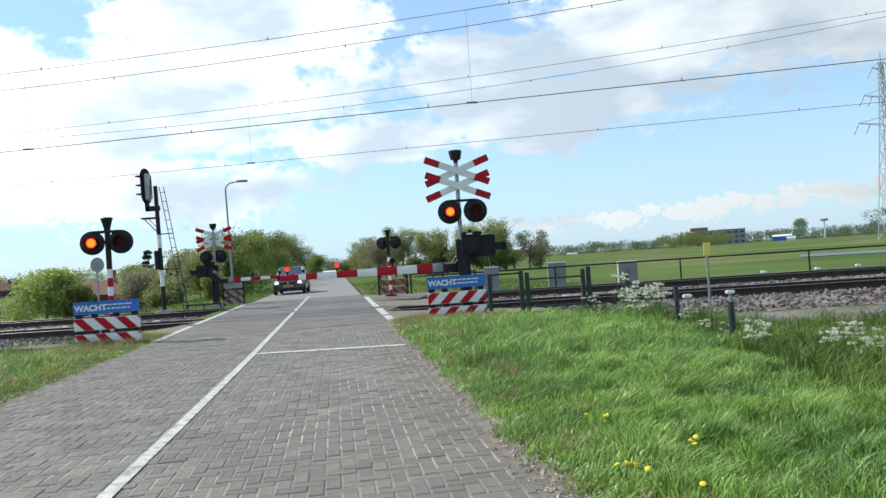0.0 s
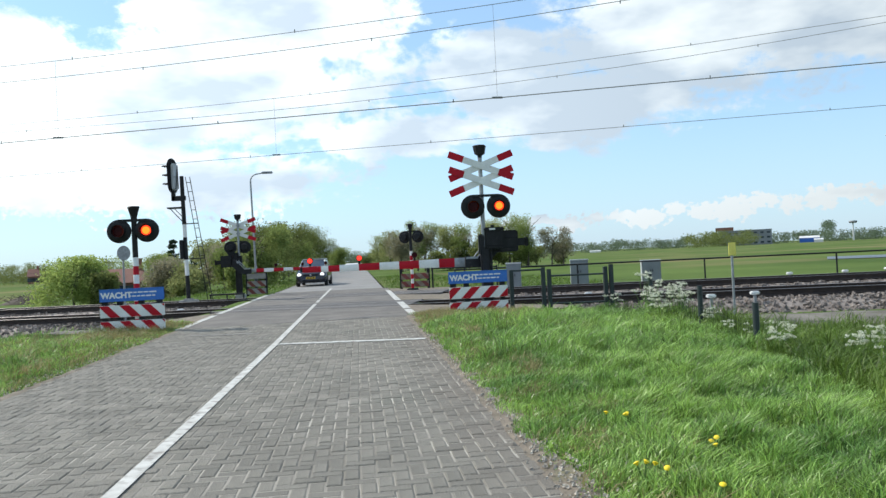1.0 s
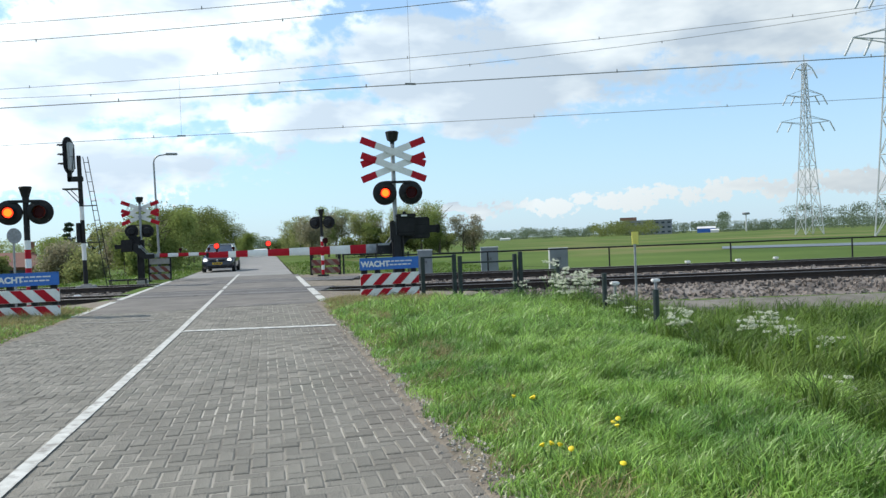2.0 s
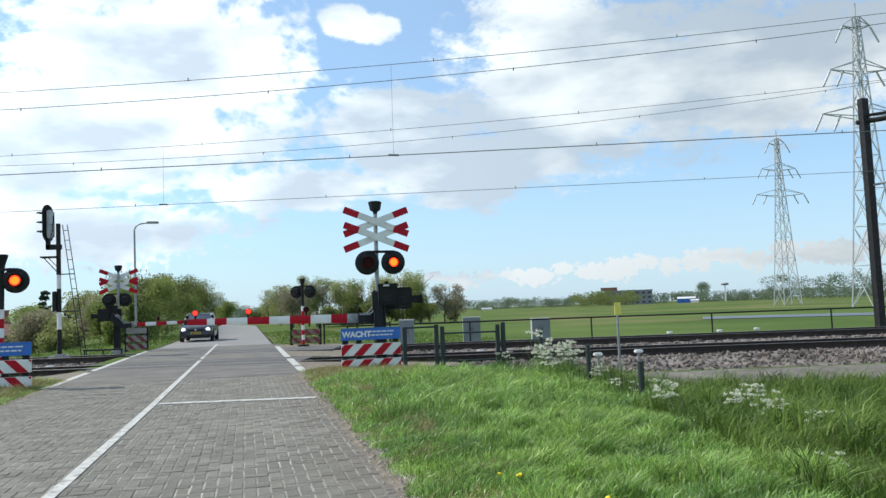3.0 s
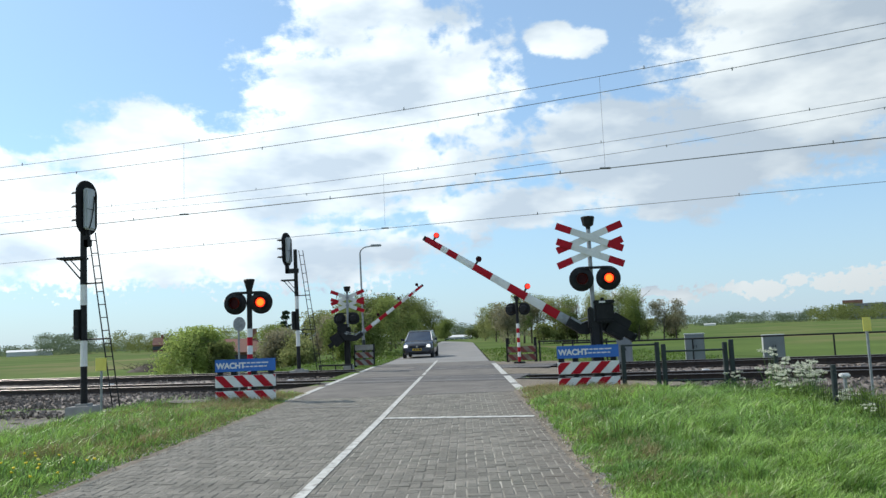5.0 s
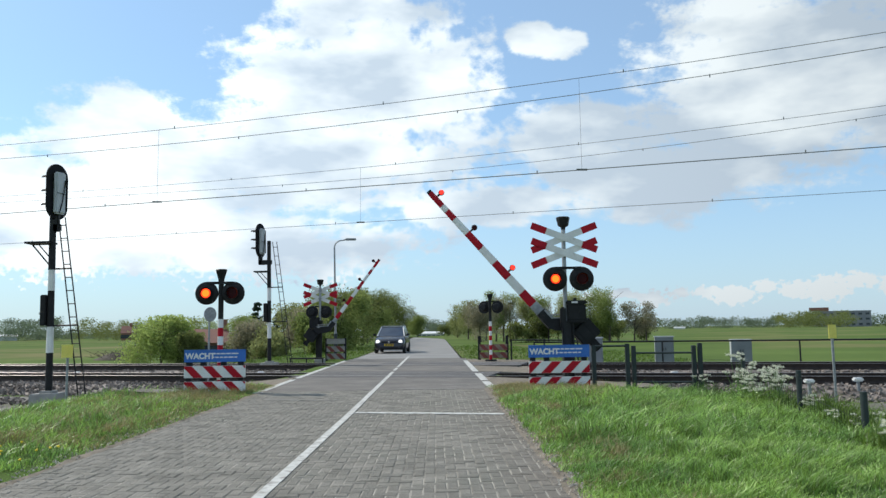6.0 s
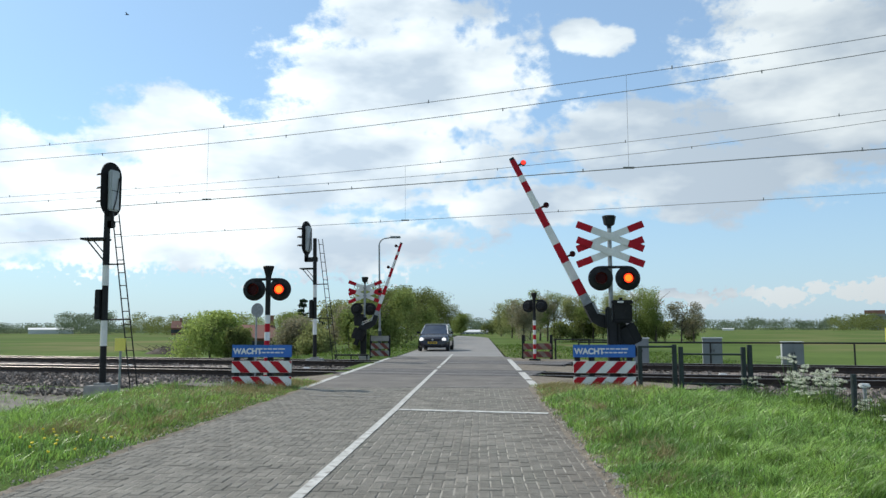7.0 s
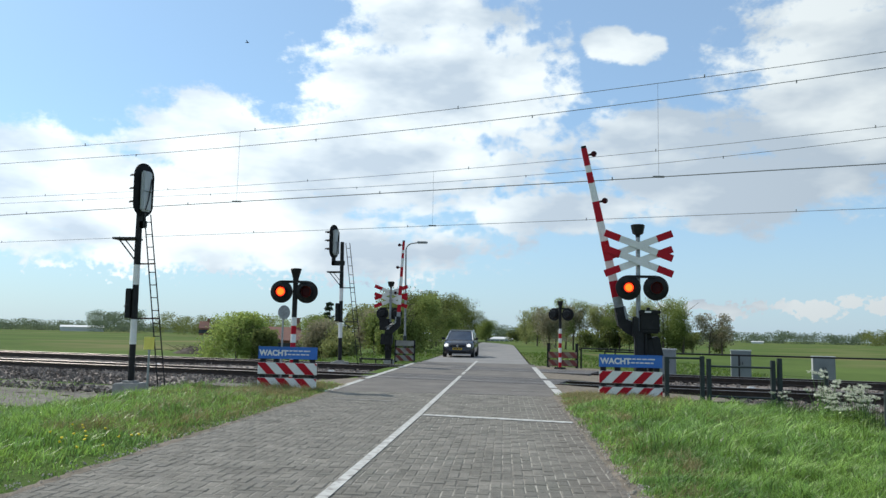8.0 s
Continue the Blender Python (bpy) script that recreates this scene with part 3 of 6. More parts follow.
def build_crossing_slabs():
    owner = thing("crossing_deck", track_pose(NEAR_Y), "dark slabs laid flush between and beside the rails", "crossing deck", kind="structure")
    g = Geo().box(-0.57, 0.57, -0.33, 0.33, -0.10, 0.004, ch=0.012)
    me = g.mesh("slab", M_PANEL)
    for row in (-0.42, 0.40, 1.04, 1.86, 6.46, 7.28, 7.92, 8.74):
        for i in range(5):
            ob = new("slab", me)
            ob.parent = owner
            ob.matrix_basis = pose(-2.35 + i * 1.16 + 0.1, row, 0)


build_crossing_slabs()


# ---- crossing equipment ----
def clip_x(poly, lo, hi):
    """Cuts a polygon of (x, z) to lo <= x <= hi."""
    for sign, lim in ((1, lo), (-1, -hi)):
        out = []
        for i, p in enumerate(poly):
            q = poly[(i + 1) % len(poly)]
            a, b = sign * p[0] - lim, sign * q[0] - lim
            if a >= 0:
                out.append(p)
            if (a >= 0) != (b >= 0):
                t = a / (a - b)
                out.append((p[0] + t * (q[0] - p[0]), p[1] + t * (q[1] - p[1])))
        poly = out
        if len(poly) < 3:
            return []
    return poly


def striped_plank(parent, w, z0, z1, lean, shift, white, red):
    """A white plank with slanting red stripes, each a piece of its own."""
    g = Geo().box(-w / 2, w / 2, -0.012, 0.012, z0, z1, ch=0.004)
    plank = part("plank", g, white, parent)
    h = z1 - z0
    pitch, band = 0.44, 0.21
    x = -w / 2 - 1.0 + shift
    while x < w / 2 + 1:
        dx = h * 0.95 * lean
        poly = clip_x([(x, z0 + 0.004), (x + band, z0 + 0.004), (x + band + dx, z1 - 0.004), (x + dx, z1 - 0.004)], -w / 2 + 0.004, w / 2 - 0.004)
        if poly:
            part("stripe", Geo().prism(poly, -0.0165, -0.012), red, plank, smooth=False)
        x += pitch


def text_part(body, size, parent, at, material):
    cu = bpy.data.curves.new("lettering", "FONT")
    cu.body = body
    cu.size = size
    cu.extrude = 0.002
    cu.offset = 0.007
    tmp = bpy.data.objects.new("lettering", cu)
    scene.collection.objects.link(tmp)
    bpy.context.view_layer.update()
    me = bpy.data.meshes.new_from_object(tmp.evaluated_get(bpy.context.evaluated_depsgraph_get()))
    bpy.data.objects.remove(tmp)
    me.materials.clear()
    me.materials.append(material)
    ob = new("lettering", me)
    ob.parent = parent
    ob.matrix_basis = at
    return ob


def warning_board(x, y, lean, label, facing=0.0, text=True, z=0.0, white=None, red=None, w=1.35, plate=True):
    b = thing("warning_board", pose(x, y, z, 0, 0, facing), label, "warning board", "boards beside the crossing")
    for px in ((-0.58, -0.27, 0.18, 0.56) if text else (-w / 2, w / 2)):
        part("post", Geo().box(px - 0.062, px + 0.062, 0.02, 0.10, -0.5, 0.72 if text else 0.96, ch=0.008), M_BLACK, b)
    sh = 0.39 if lean > 0 else 0.33
    for z0 in (0.33, -0.01):
        striped_plank(b, w, z0, z0 + 0.26, lean, sh, white or M_WHITE, red or M_RED)
    if text:
        sign = part("sign_plate", Geo().box(-w / 2, w / 2, -0.012, 0.012, 0.685, 0.935, ch=0.006), M_BLUE, b, "blue enamel sign plate")
        text_part("WACHT", 0.172, sign, pose(-w / 2 + 0.03, -0.0135, 0.748, 90), M_WHITE)
        for zz, words in ((0.842, (0.09, 0.09, 0.12, 0.12, 0.17)), (0.762, (0.06, 0.10, 0.09, 0.10, 0.13, 0.08))):
            xx = -0.05
            for ww in words:
                part("small_print", Geo().box(xx, xx + ww - 0.022, -0.0165, -0.0125, zz, zz + 0.027), M_WHITE, sign, smooth=False)
                xx += ww
        part("sign_frame", Geo().box(-w / 2, w / 2, -0.02, 0.0, 0.928, 0.945).box(-w / 2, w / 2, -0.02, 0.0, 0.675, 0.69), M_BLUE, sign, smooth=False)
    elif plate:
        part("sign_plate", Geo().box(-w / 2, w / 2, -0.012, 0.012, 0.685, 0.935, ch=0.006), M_CONCRETE, b, "grey back of the sign plate")
    return b


warning_board(2.68, 17.2, 1, "blue WACHT sign over red-white striped planks in tall grass")
warning_board(-4.91, 17.2, -1, "blue WACHT sign above red-white striped planks beside banded post", z=0.0)
M_OLDWOOD = mat("weathered_plank", (0.26, 0.20, 0.15), (0.16, 0.12, 0.09), 5, 0.9, bump=0.3)
M_FADED_RED = mat("faded_red_paint", (0.20, 0.05, 0.04), (0.14, 0.035, 0.03), 5, 0.7)
warning_board(2.42, 33.4, -1, "weathered striped plank board behind the far lamp post", text=False, z=0.06, white=M_OLDWOOD, red=M_FADED_RED, w=1.2, plate=False)
warning_board(-4.72, 36.0, -1, "striped plank board with grey sign back beyond tracks", text=False, z=0.02, white=M_CONCRETE, red=M_FADED_RED, w=0.85)


def lamp_pair(post, xs, z, r, y=0.0, facing=1):
    """Two lamps on round black backing boards. Returns the lenses."""
    lenses = []
    g = Geo().box(min(xs), max(xs), y - 0.02 * facing - 0.02, y - 0.02 * facing + 0.02, z + r - 0.06, z + r + 0.0)
    part("crossbar", g, M_BLACK, post)
    for x in xs:
        d = Geo().ring((x, y, z), (0, -facing, 0), [(r - 0.01, -0.03), (r, -0.015), (r, 0.01), (r - 0.012, 0.02), (0.15, 0.026)], 32)
        d.ring((x, y, z), (0, -facing, 0), [(0.13, 0.02), (0.145, 0.15), (0.138, 0.15), (0.122, 0.02)], 24, closed=True)
        d.ring((x, y, z), (0, -facing, 0), [(0.13, -0.18), (0.15, -0.14), (0.16, -0.02)], 24)
        board = part("lamp_board", d, M_BLACK, post, "round black lamp backing board with a hood")
        n = 24
        lens = Geo().ring((0, 0, 0), (0, -1, 0), [(0.108, -0.006), (0.112, 0.0), (0.108, 0.006), (0.082, 0.007)], n)
        lens.m = [0] * (2 * n) + [2] * n + [0, 1]
        # front cap glows, the rest is dark glass
        ob = part("lens", lens, [M_LAMP_OFF, M_LAMP_ON, M_LAMP_RIM], board, "round signal lens", at=pose(x, y - 0.085 * facing, z, 0, 0, 0 if facing > 0 else 180), smooth=False)
        lenses.append((ob, (x, y - 0.085 * facing, z)))
    return lenses


def bell(post, z, y=0.0, wide=False):
    prof = [(0.05, 0.0), (0.055, 0.07), (0.125, 0.11), (0.155, 0.26), (0.165, 0.30), (0.14, 0.32)] if wide else [(0.07, 0.0), (0.07, 0.08), (0.075, 0.10), (0.125, 0.27), (0.135, 0.30), (0.12, 0.32)]
    g = Geo().ring((0, y, z - 0.3), (0, 0, 1), prof, 8)
    part("bell_horn", g, M_BLACK, post, "black flared bell housing")


def cross_planks(post, z1, z2, y):
    """Two crosses one above the other, white planks with red tips."""
    for zc in (z1, z2):
        for sgn in (-1, 1):
            ang = math.atan2(0.285 * sgn, 0.745)
            t = pose(0, 0, zc) @ Matrix.Rotation(-ang, 4, "Y")
            yy = y + (0.012 if sgn > 0 else -0.012)
            L = 0.815
            pl = part("cross_plank", Geo().box(-L, L, yy - 0.009, yy + 0.009, -0.078, 0.078, turn=t, ch=0.004), M_WHITE, post, "white reflective plank")
            for e in (-1, 1):
                a, b = sorted((e * (L - 0.365), e * (L + 0.004)))
                part("red_tip", Geo().box(a, b, yy - 0.012, yy + 0.012, -0.081, 0.081, turn=t, ch=0.003), M_RED, pl, "red reflective tip")


def crossing_signal(x, y, label, facing=1, low=0.0):
    """The post with the crosses, the lamps, the bell and the barrier's drive."""
    p = thing("crossing_signal", pose(x, y, 0, 0, 0, 0 if facing > 0 else 180), label, "crossing signal", "crossing signals")
    part("post", Geo().tube((0, 0, -0.4), (0, 0, 3.62 - low), 0.055, 0.05, 16), M_GREYPOLE, p, "grey galvanised post")
    part("foot", Geo().box(-0.22, 0.22, -0.2, 0.2, -0.35, 0.08, ch=0.03), M_CONCRETE, p)
    bell(p, 3.9 - low, wide=True)
    cross_planks(p, 3.42 - low, 3.06 - low, -0.09)
    for zz in (3.42 - low, 3.06 - low):
        part("clamp", Geo().box(-0.07, 0.07, -0.085, 0.07, zz - 0.03, zz + 0.03, ch=0.006), M_GREYPOLE, p)
    lenses = lamp_pair(p, (-0.24, 0.38), 2.45 - low, 0.285, -0.10)
    g = Geo().box(0.02, 0.46, -0.13, 0.22, 1.42, 1.88, ch=0.035).box(0.0, 0.49, -0.15, 0.24, 1.86, 1.95, ch=0.025)
    g.box(0.18, 0.26, -0.05, 0.03, 1.95, 2.01, ch=0.01)
    drive = part("drive_housing", g, M_BLACK, p, "black painted barrier drive housing")
    part("cover_lip", Geo().box(0.03, 0.45, -0.136, -0.128, 1.50, 1.52), M_BLACK_MATT, drive, smooth=False)
    part("housing_column", Geo().box(-0.09, 0.12, -0.08, 0.12, 0.02, 1.5, ch=0.03).box(-0.13, 0.03, -0.07, 0.09, 1.30, 1.80, ch=0.03), M_BLACK, p, "black column under the drive")
    part("type_plate", Geo().box(0.12, 0.26, -0.157, -0.151, 1.885, 1.925), M_WHITE, drive)
    part("cable_duct", Geo().tube((0.16, 0.0, -0.2), (0.16, 0.0, 1.45), 0.03, n=8), M_BLACK, p)
    return p, lenses


def barrier(x, y, label, mirror=False, L=4.42, slim=1.0):
    """The boom with its arm and counterweights; its origin is the pivot."""
    s = -1 if mirror else 1
    b = thing("barrier_boom", pose(x, y, 1.55), label, "barrier", "crossing barriers")
    dz = -0.40
    lamp_lenses = []
    cuts = [(0.0, 0.108, "R"), (0.108, 0.15, "W"), (0.15, 0.216, "R"), (0.216, 0.33, "W"), (0.33, 0.453, "R"), (0.453, 0.57, "W"), (0.57, 0.69, "R"),
            (0.69, 0.81, "W"), (0.81, 0.905, "R"), (0.905, 1.0, "G")]
    x0, x1 = -L - 0.01, -0.43        # tip to root

    def half(f):
        return (0.066 + 0.045 * f) * slim
    for a, c, k in cuts:
        xa, xb, ha, hb = x0 + (x1 - x0) * a, x0 + (x1 - x0) * c, half(a), half(c)
        d = 0.026
        pts = []
        for xx, hh in ((xa, ha), (xb, hb)):
            pts += [(s * xx, -d * 0.7, dz - hh), (s * xx, d * 0.7, dz - hh), (s * xx, d, dz - hh * 0.8), (s * xx, d, dz + hh * 0.8),
                    (s * xx, d * 0.7, dz + hh), (s * xx, -d * 0.7, dz + hh), (s * xx, -d, dz + hh * 0.8), (s * xx, -d, dz - hh * 0.8)]
        f = [(i, (i + 1) % 8, 8 + (i + 1) % 8, 8 + i) for i in range(8)] + [tuple(range(7, -1, -1)), tuple(range(8, 16))]
        part("boom_section", Geo().add(pts, f), {"R": M_RED, "W": M_WHITE, "G": M_GREYPOLE}[k], b, {"R": "red boom section", "W": "white boom section", "G": "grey steel boom root"}[k])
    tip = part("boom_tip", Geo().box(min(s * (x0 - 0.06), s * x0), max(s * (x0 - 0.06), s * x0), -0.028, 0.028, dz - 0.06, dz + 0.06, ch=0.01), M_BLACK, b)
    for f in (0.045, 0.335, 0.665):
        xx = s * (x0 + (x1 - x0) * f)
        h = half(f)
        lamp = part("boom_lamp", Geo().tube((xx, 0, dz + h - 0.01), (xx, 0, dz + h + 0.09), 0.022, 0.03, 10).tube((xx, 0.05, dz + h + 0.135), (xx, 0.0, dz + h + 0.135), 0.06, 0.072, 16), M_BLACK, b, "black boom lamp on a stub")
        lens = Geo().ring((0, 0, 0), (0, -1, 0), [(0.056, -0.005), (0.058, 0.0), (0.056, 0.005)], 16)
        lens.m = [0] * (len(lens.f) - 1) + [1]
        at = (xx, -0.065, dz + h + 0.135)
        lamp_lenses.append((part("lens", lens, [M_LAMP_OFF, M_BOOM_LAMP], lamp, "small red lens", at=pose(*at), smooth=False), at))
    arm = Geo()
    arm.prism([(s * a, c) for a, c in ((-0.56, dz - 0.12), (-0.16, dz - 0.13), (0.0, dz - 0.04), (0.20, -0.22), (0.36, -0.16), (0.36, 0.14), (0.0, 0.16), (-0.08, -0.06), (-0.22, dz + 0.13), (-0.56, dz + 0.12))], -0.17, -0.13)
    arm.prism([(s * a, c) for a, c in ((-0.56, dz - 0.12), (-0.16, dz - 0.13), (0.02, dz + 0.02), (0.20, -0.18), (-0.08, -0.06), (-0.22, dz + 0.13), (-0.56, dz + 0.12))], -0.13, 0.05)
    part("arm", arm, M_BLACK, b, "black cranked barrier arm", smooth=False)
    lo, hi = sorted((s * 0.26, s * 0.74))
    weight = part("counterweight", Geo().box(lo, hi, -0.20, 0.18, -0.20, 0.32, ch=0.03), M_BLACK, b, "black counterweight box")
    for e in (-0.10, 0.13):
        part("weight_seam", Geo().box(lo + 0.02, hi - 0.02, -0.205, -0.198, e, e + 0.012), M_BLACK_MATT, weight, smooth=False)
    lo, hi = sorted((s * 0.72, s * 0.98))
    part("weight_arm", Geo().box(lo, hi, -0.10, 0.08, -0.06, 0.12, ch=0.02).box(min(s * 0.94, s * 1.01), max(s * 0.94, s * 1.01), -0.12, 0.10, -0.08, 0.14, ch=0.02), M_BLACK, b)
    for e in (-0.10, 0.0):
        part("stay", Geo().tube((s * (0.06 + e), -0.185, 0.08), (s * (-0.26 + e), -0.18, dz + 0.11), 0.014, n=8), M_GREYPOLE, b, "grey steel stay rod")
    part("root_plate", Geo().box(min(s * -0.54, s * -0.26), max(s * -0.54, s * -0.26), -0.178, -0.172, dz + 0.07, dz + 0.12), M_GREYPOLE, b, "grey clamp plate")
    part("axle", Geo().tube((0, -0.20, 0), (0, 0.25, 0), 0.05, n=14), M_GREYPOLE, b)
    return b, lamp_lenses


def lamp_post(x, y, label, facing=1):
    p = thing("flashing_light_post", pose(x, y, 0, 0, 0, 0 if facing > 0 else 152), label, "flashing light", "flashing light posts")
    part("upper_post", Geo().tube((0, 0, 1.62), (0, 0, 2.5), 0.06, n=16), M_BLACK, p)
    z, k = 1.62, 0
    while z > -0.3:
        z2 = max(-0.3, z - 0.195)
        part("post_band", Geo().tube((0, 0, z2), (0, 0, z), 0.062, n=16), M_WHITE if k % 2 == 0 else M_RED, p, "white post band" if k % 2 == 0 else "red post band")
        z, k = z2, k + 1
    part("foot", Geo().box(-0.2, 0.2, -0.18, 0.18, -0.4, 0.06, ch=0.03), M_BLACK, p)
    bell(p, 2.74)
    return p, lamp_pair(p, (-0.31, 0.29), 2.21, 0.262, -0.06)


SIGNAL_NEAR, LENSES_NEAR = crossing_signal(2.99, 18.0, "grey post with red-white double cross, lamps and black drive")
SIGNAL_FAR, LENSES_FAR = crossing_signal(-5.3, 35.0, "far side post with double cross seen from behind beyond the tracks", facing=-1, low=0.27)
POST_LEFT, LENSES_LEFT = lamp_post(-4.94, 17.7, "red-white banded post with two flashing lamps and horn")
POST_FAR, LENSES_POST_FAR = lamp_post(2.21, 32.0, "banded lamp post across the tracks facing away", facing=-1)
BOOM_NEAR, BOOM_LENSES = barrier(3.11, 18.3, "red and white barrier boom with three red lamps, rising")
BOOM_FAR, BOOM_LENSES_FAR = barrier(-5.3, 34.7, "far red and white barrier boom beyond the tracks, rising", mirror=True, L=3.98, slim=0.8)


# ---- railway signals ----
def rail_signal(x, y, z0, label, turn, shift=0.0, top=4.6):
    """A tall signal with an oblong black head set shift metres off its post, a ladder and a bracket."""
    s = thing("railway_signal", pose(x, y, z0, 0, -0.8, 0), label, "railway signal", "railway signals")
    part("base_block", Geo().box(-0.34, 0.34, -0.32, 0.32, -0.35, 0.16, ch=0.03).box(-0.16, 0.16, -0.16, 0.16, 0.16, 0.22, ch=0.01), M_CONCRETE, s, "grey concrete base block")
    bands = [(0.2, 1.15, M_BLACK), (1.15, 1.80, M_WHITE), (1.80, 2.70, M_BLACK), (2.70, 3.23, M_WHITE), (3.23, top, M_BLACK)]
    for a, b, m in bands:
        part("post_band", Geo().tube((0, 0, a), (0, 0, b), 0.085, 0.08, 14), m, s)
    part("relay_box", Geo().box(-0.22, -0.07, -0.12, 0.12, 1.83, 2.60, ch=0.02), M_BLACK, s)
    part("box_lid", Geo().box(-0.25, -0.18, -0.10, 0.10, 2.10, 2.17, ch=0.01), M_WHITE, s)
    head = thing_part("head", s, pose(shift, 0, 5.22, 0, 0, -turn))
    pts = []
    for i in range(28):
        t = 2 * math.pi * i / 28
        pts.append((0.36 * math.cos(t), 0.36 * math.sin(t) + (0.36 if math.sin(t) >= 0 else -0.36)))
    part("back_board", Geo().prism(pts, -0.02, 0.02), M_BLACK_MATT, head, "black oblong backing board", smooth=False)
    part("lamp_case", Geo().box(-0.17, 0.17, 0.02, 0.15, -0.58, 0.50, ch=0.04), M_CABINET_L, head, "pale grey lamp case")
    for zz in (-0.36, 0.0, 0.36):
        part("visor", Geo().ring((0, -0.02, zz), (0, -1, 0.0), [(0.11, 0.0), (0.105, 0.03), (0.095, 0.03), (0.095, 0.0)], 16, closed=True).prism([(-0.10, zz + 0.05), (-0.05, zz + 0.10), (0.05, zz + 0.10), (0.10, zz + 0.05), (0.095, zz + 0.03), (0.045, zz + 0.075), (-0.045, zz + 0.075), (-0.095, zz + 0.03)], -0.40, -0.02), M_BLACK_MATT, head, "thin black lamp visor")
        part("signal_lens", Geo().ring((0, -0.025, zz), (0, -1, 0), [(0.09, 0.0), (0.06, 0.02)], 14), M_LAMP_OFF, head, "dark unlit lens")
    # made-up dark strips and strand, imitating the ladder top's dark marks on the case
    part("case_hinge", Geo().box(-0.175, -0.15, 0.03, 0.16, -0.52, 0.44).box(-0.15, 0.15, 0.15, 0.156, -0.06, -0.045), M_BLACK_MATT, head, smooth=False)
    part("cable_loop", Geo().rope([(-0.10, 0.165, 0.30), (-0.07, 0.17, 0.05), (0.0, 0.17, -0.30), (0.08, 0.165, -0.56)], 0.014), M_BLACK_MATT, head)
    part("head_bracket", Geo().box(min(shift, 0) - 0.06, max(shift, 0) + 0.12, -0.07, 0.07, 4.2, 4.4, ch=0.02).box(shift - 0.08, shift + 0.08, -0.07, 0.07, 4.2, 4.7, ch=0.02), M_BLACK, s)
    br = Geo().box(-0.60, 0.02, -0.22, 0.22, 3.89, 3.94).tube((-0.52, 0, 3.9), (-0.02, 0, 3.3), 0.02, n=6).tube((-0.36, 0, 3.9), (0.0, 0, 3.48), 0.016, n=6)
    part("bracket", br, M_BLACK, s, "black steel step bracket", smooth=False)
    a, b = Vector((0.16, -0.05, top - 0.05)), Vector((0.80, -0.1, -0.1))
    lad = Geo()
    for dy in (0.0, 0.17):
        lad.tube(a + Vector((dy, 0, 0)), b + Vector((dy * 1.1, 0, 0)), 0.017, n=6)
    part("ladder_rail", lad, M_BLACK, s, "dark steel ladder")
    for i in range(14):
        p = a.lerp(b, (i + 0.6) / 14)
        part("rung", Geo().tube(p, p + Vector((0.18, 0, 0)), 0.013, n=6), M_BLACK, s)
    for zz in (1.82, 3.25):
        f = (top - zz) / (top + 0.05)
        xx = 0.16 + 0.64 * f + 0.18
        part("ladder_stay", Geo().tube((0.05, 0, zz), (xx, -0.06, zz), 0.022, n=6), M_BLACK, s)
    return s


def thing_part(name, parent, at):
    ob = new(name)
    ob.parent = parent
    ob.matrix_basis = at
    return ob


rail_signal(-9.68, 19.5, -0.28, "tall black railway signal with ladder on concrete block", 106, 0.08)
rail_signal(-6.92, 32.0, -0.10, "far black railway signal with white bands and ladder", 108, -0.36, 5.2)


# ---- poles and cabinets ----
def street_lamp():
    s = thing("street_lamp", pose(-4.86, 37.0, -0.02), "slender pale grey street lamp with a bent arm", "street lamp")
    pole = Geo().tube((0, 0, -0.3), (0, 0, 1.3), 0.075, 0.07, 14).tube((0, 0, 1.3), (-0.06, 0, 5.35), 0.05, 0.04, 12)
    part("pole", pole, M_GREYPOLE, s)
    part("sleeve", Geo().tube((0, 0, -0.1), (0, 0, 1.2), 0.085, n=14), M_DARKGREEN, s, "dark painted foot sleeve")
    arm = Geo()
    prev = Vector((-0.06, 0, 5.35))
    for i in range(1, 9):
        t = i / 8 * math.pi / 2
        p = Vector((-0.06 + 0.34 * (1 - math.cos(t)), 0, 5.35 + 0.34 * math.sin(t)))
        arm.tube(prev, p, 0.032, n=10)
        prev = p
    arm.tube(prev, prev + Vector((0.25, 0, 0.04)), 0.03, n=10)
    part("arm", arm, M_GREYPOLE, s)
    part("lamp_head", Geo().box(0.46, 1.0, -0.1, 0.1, 5.69, 5.79, ch=0.035), M_GREYPOLE, s, "flat grey lamp head")


street_lamp()


def yellow_marker(x, y, z, top, w=0.17, turn=0):
    s = thing("yellow_marker", pose(x, y, z, 0, 0, turn), "small yellow plate on a thin grey stake", "marker post", "yellow marker stakes")
    part("stake", Geo().tube((0, 0, -0.3), (0, 0, top - 0.05), 0.028, n=10), M_GREYPOLE, s)
    part("plate", Geo().box(-w / 2, w / 2, -0.04, -0.02, top - 0.30, top, ch=0.004), M_YELLOW, s, "yellow plate")


yellow_marker(8.67, 17.0, -0.45, 1.76)
yellow_marker(-8.67, 18.3, -0.42, 1.50, 0.26)


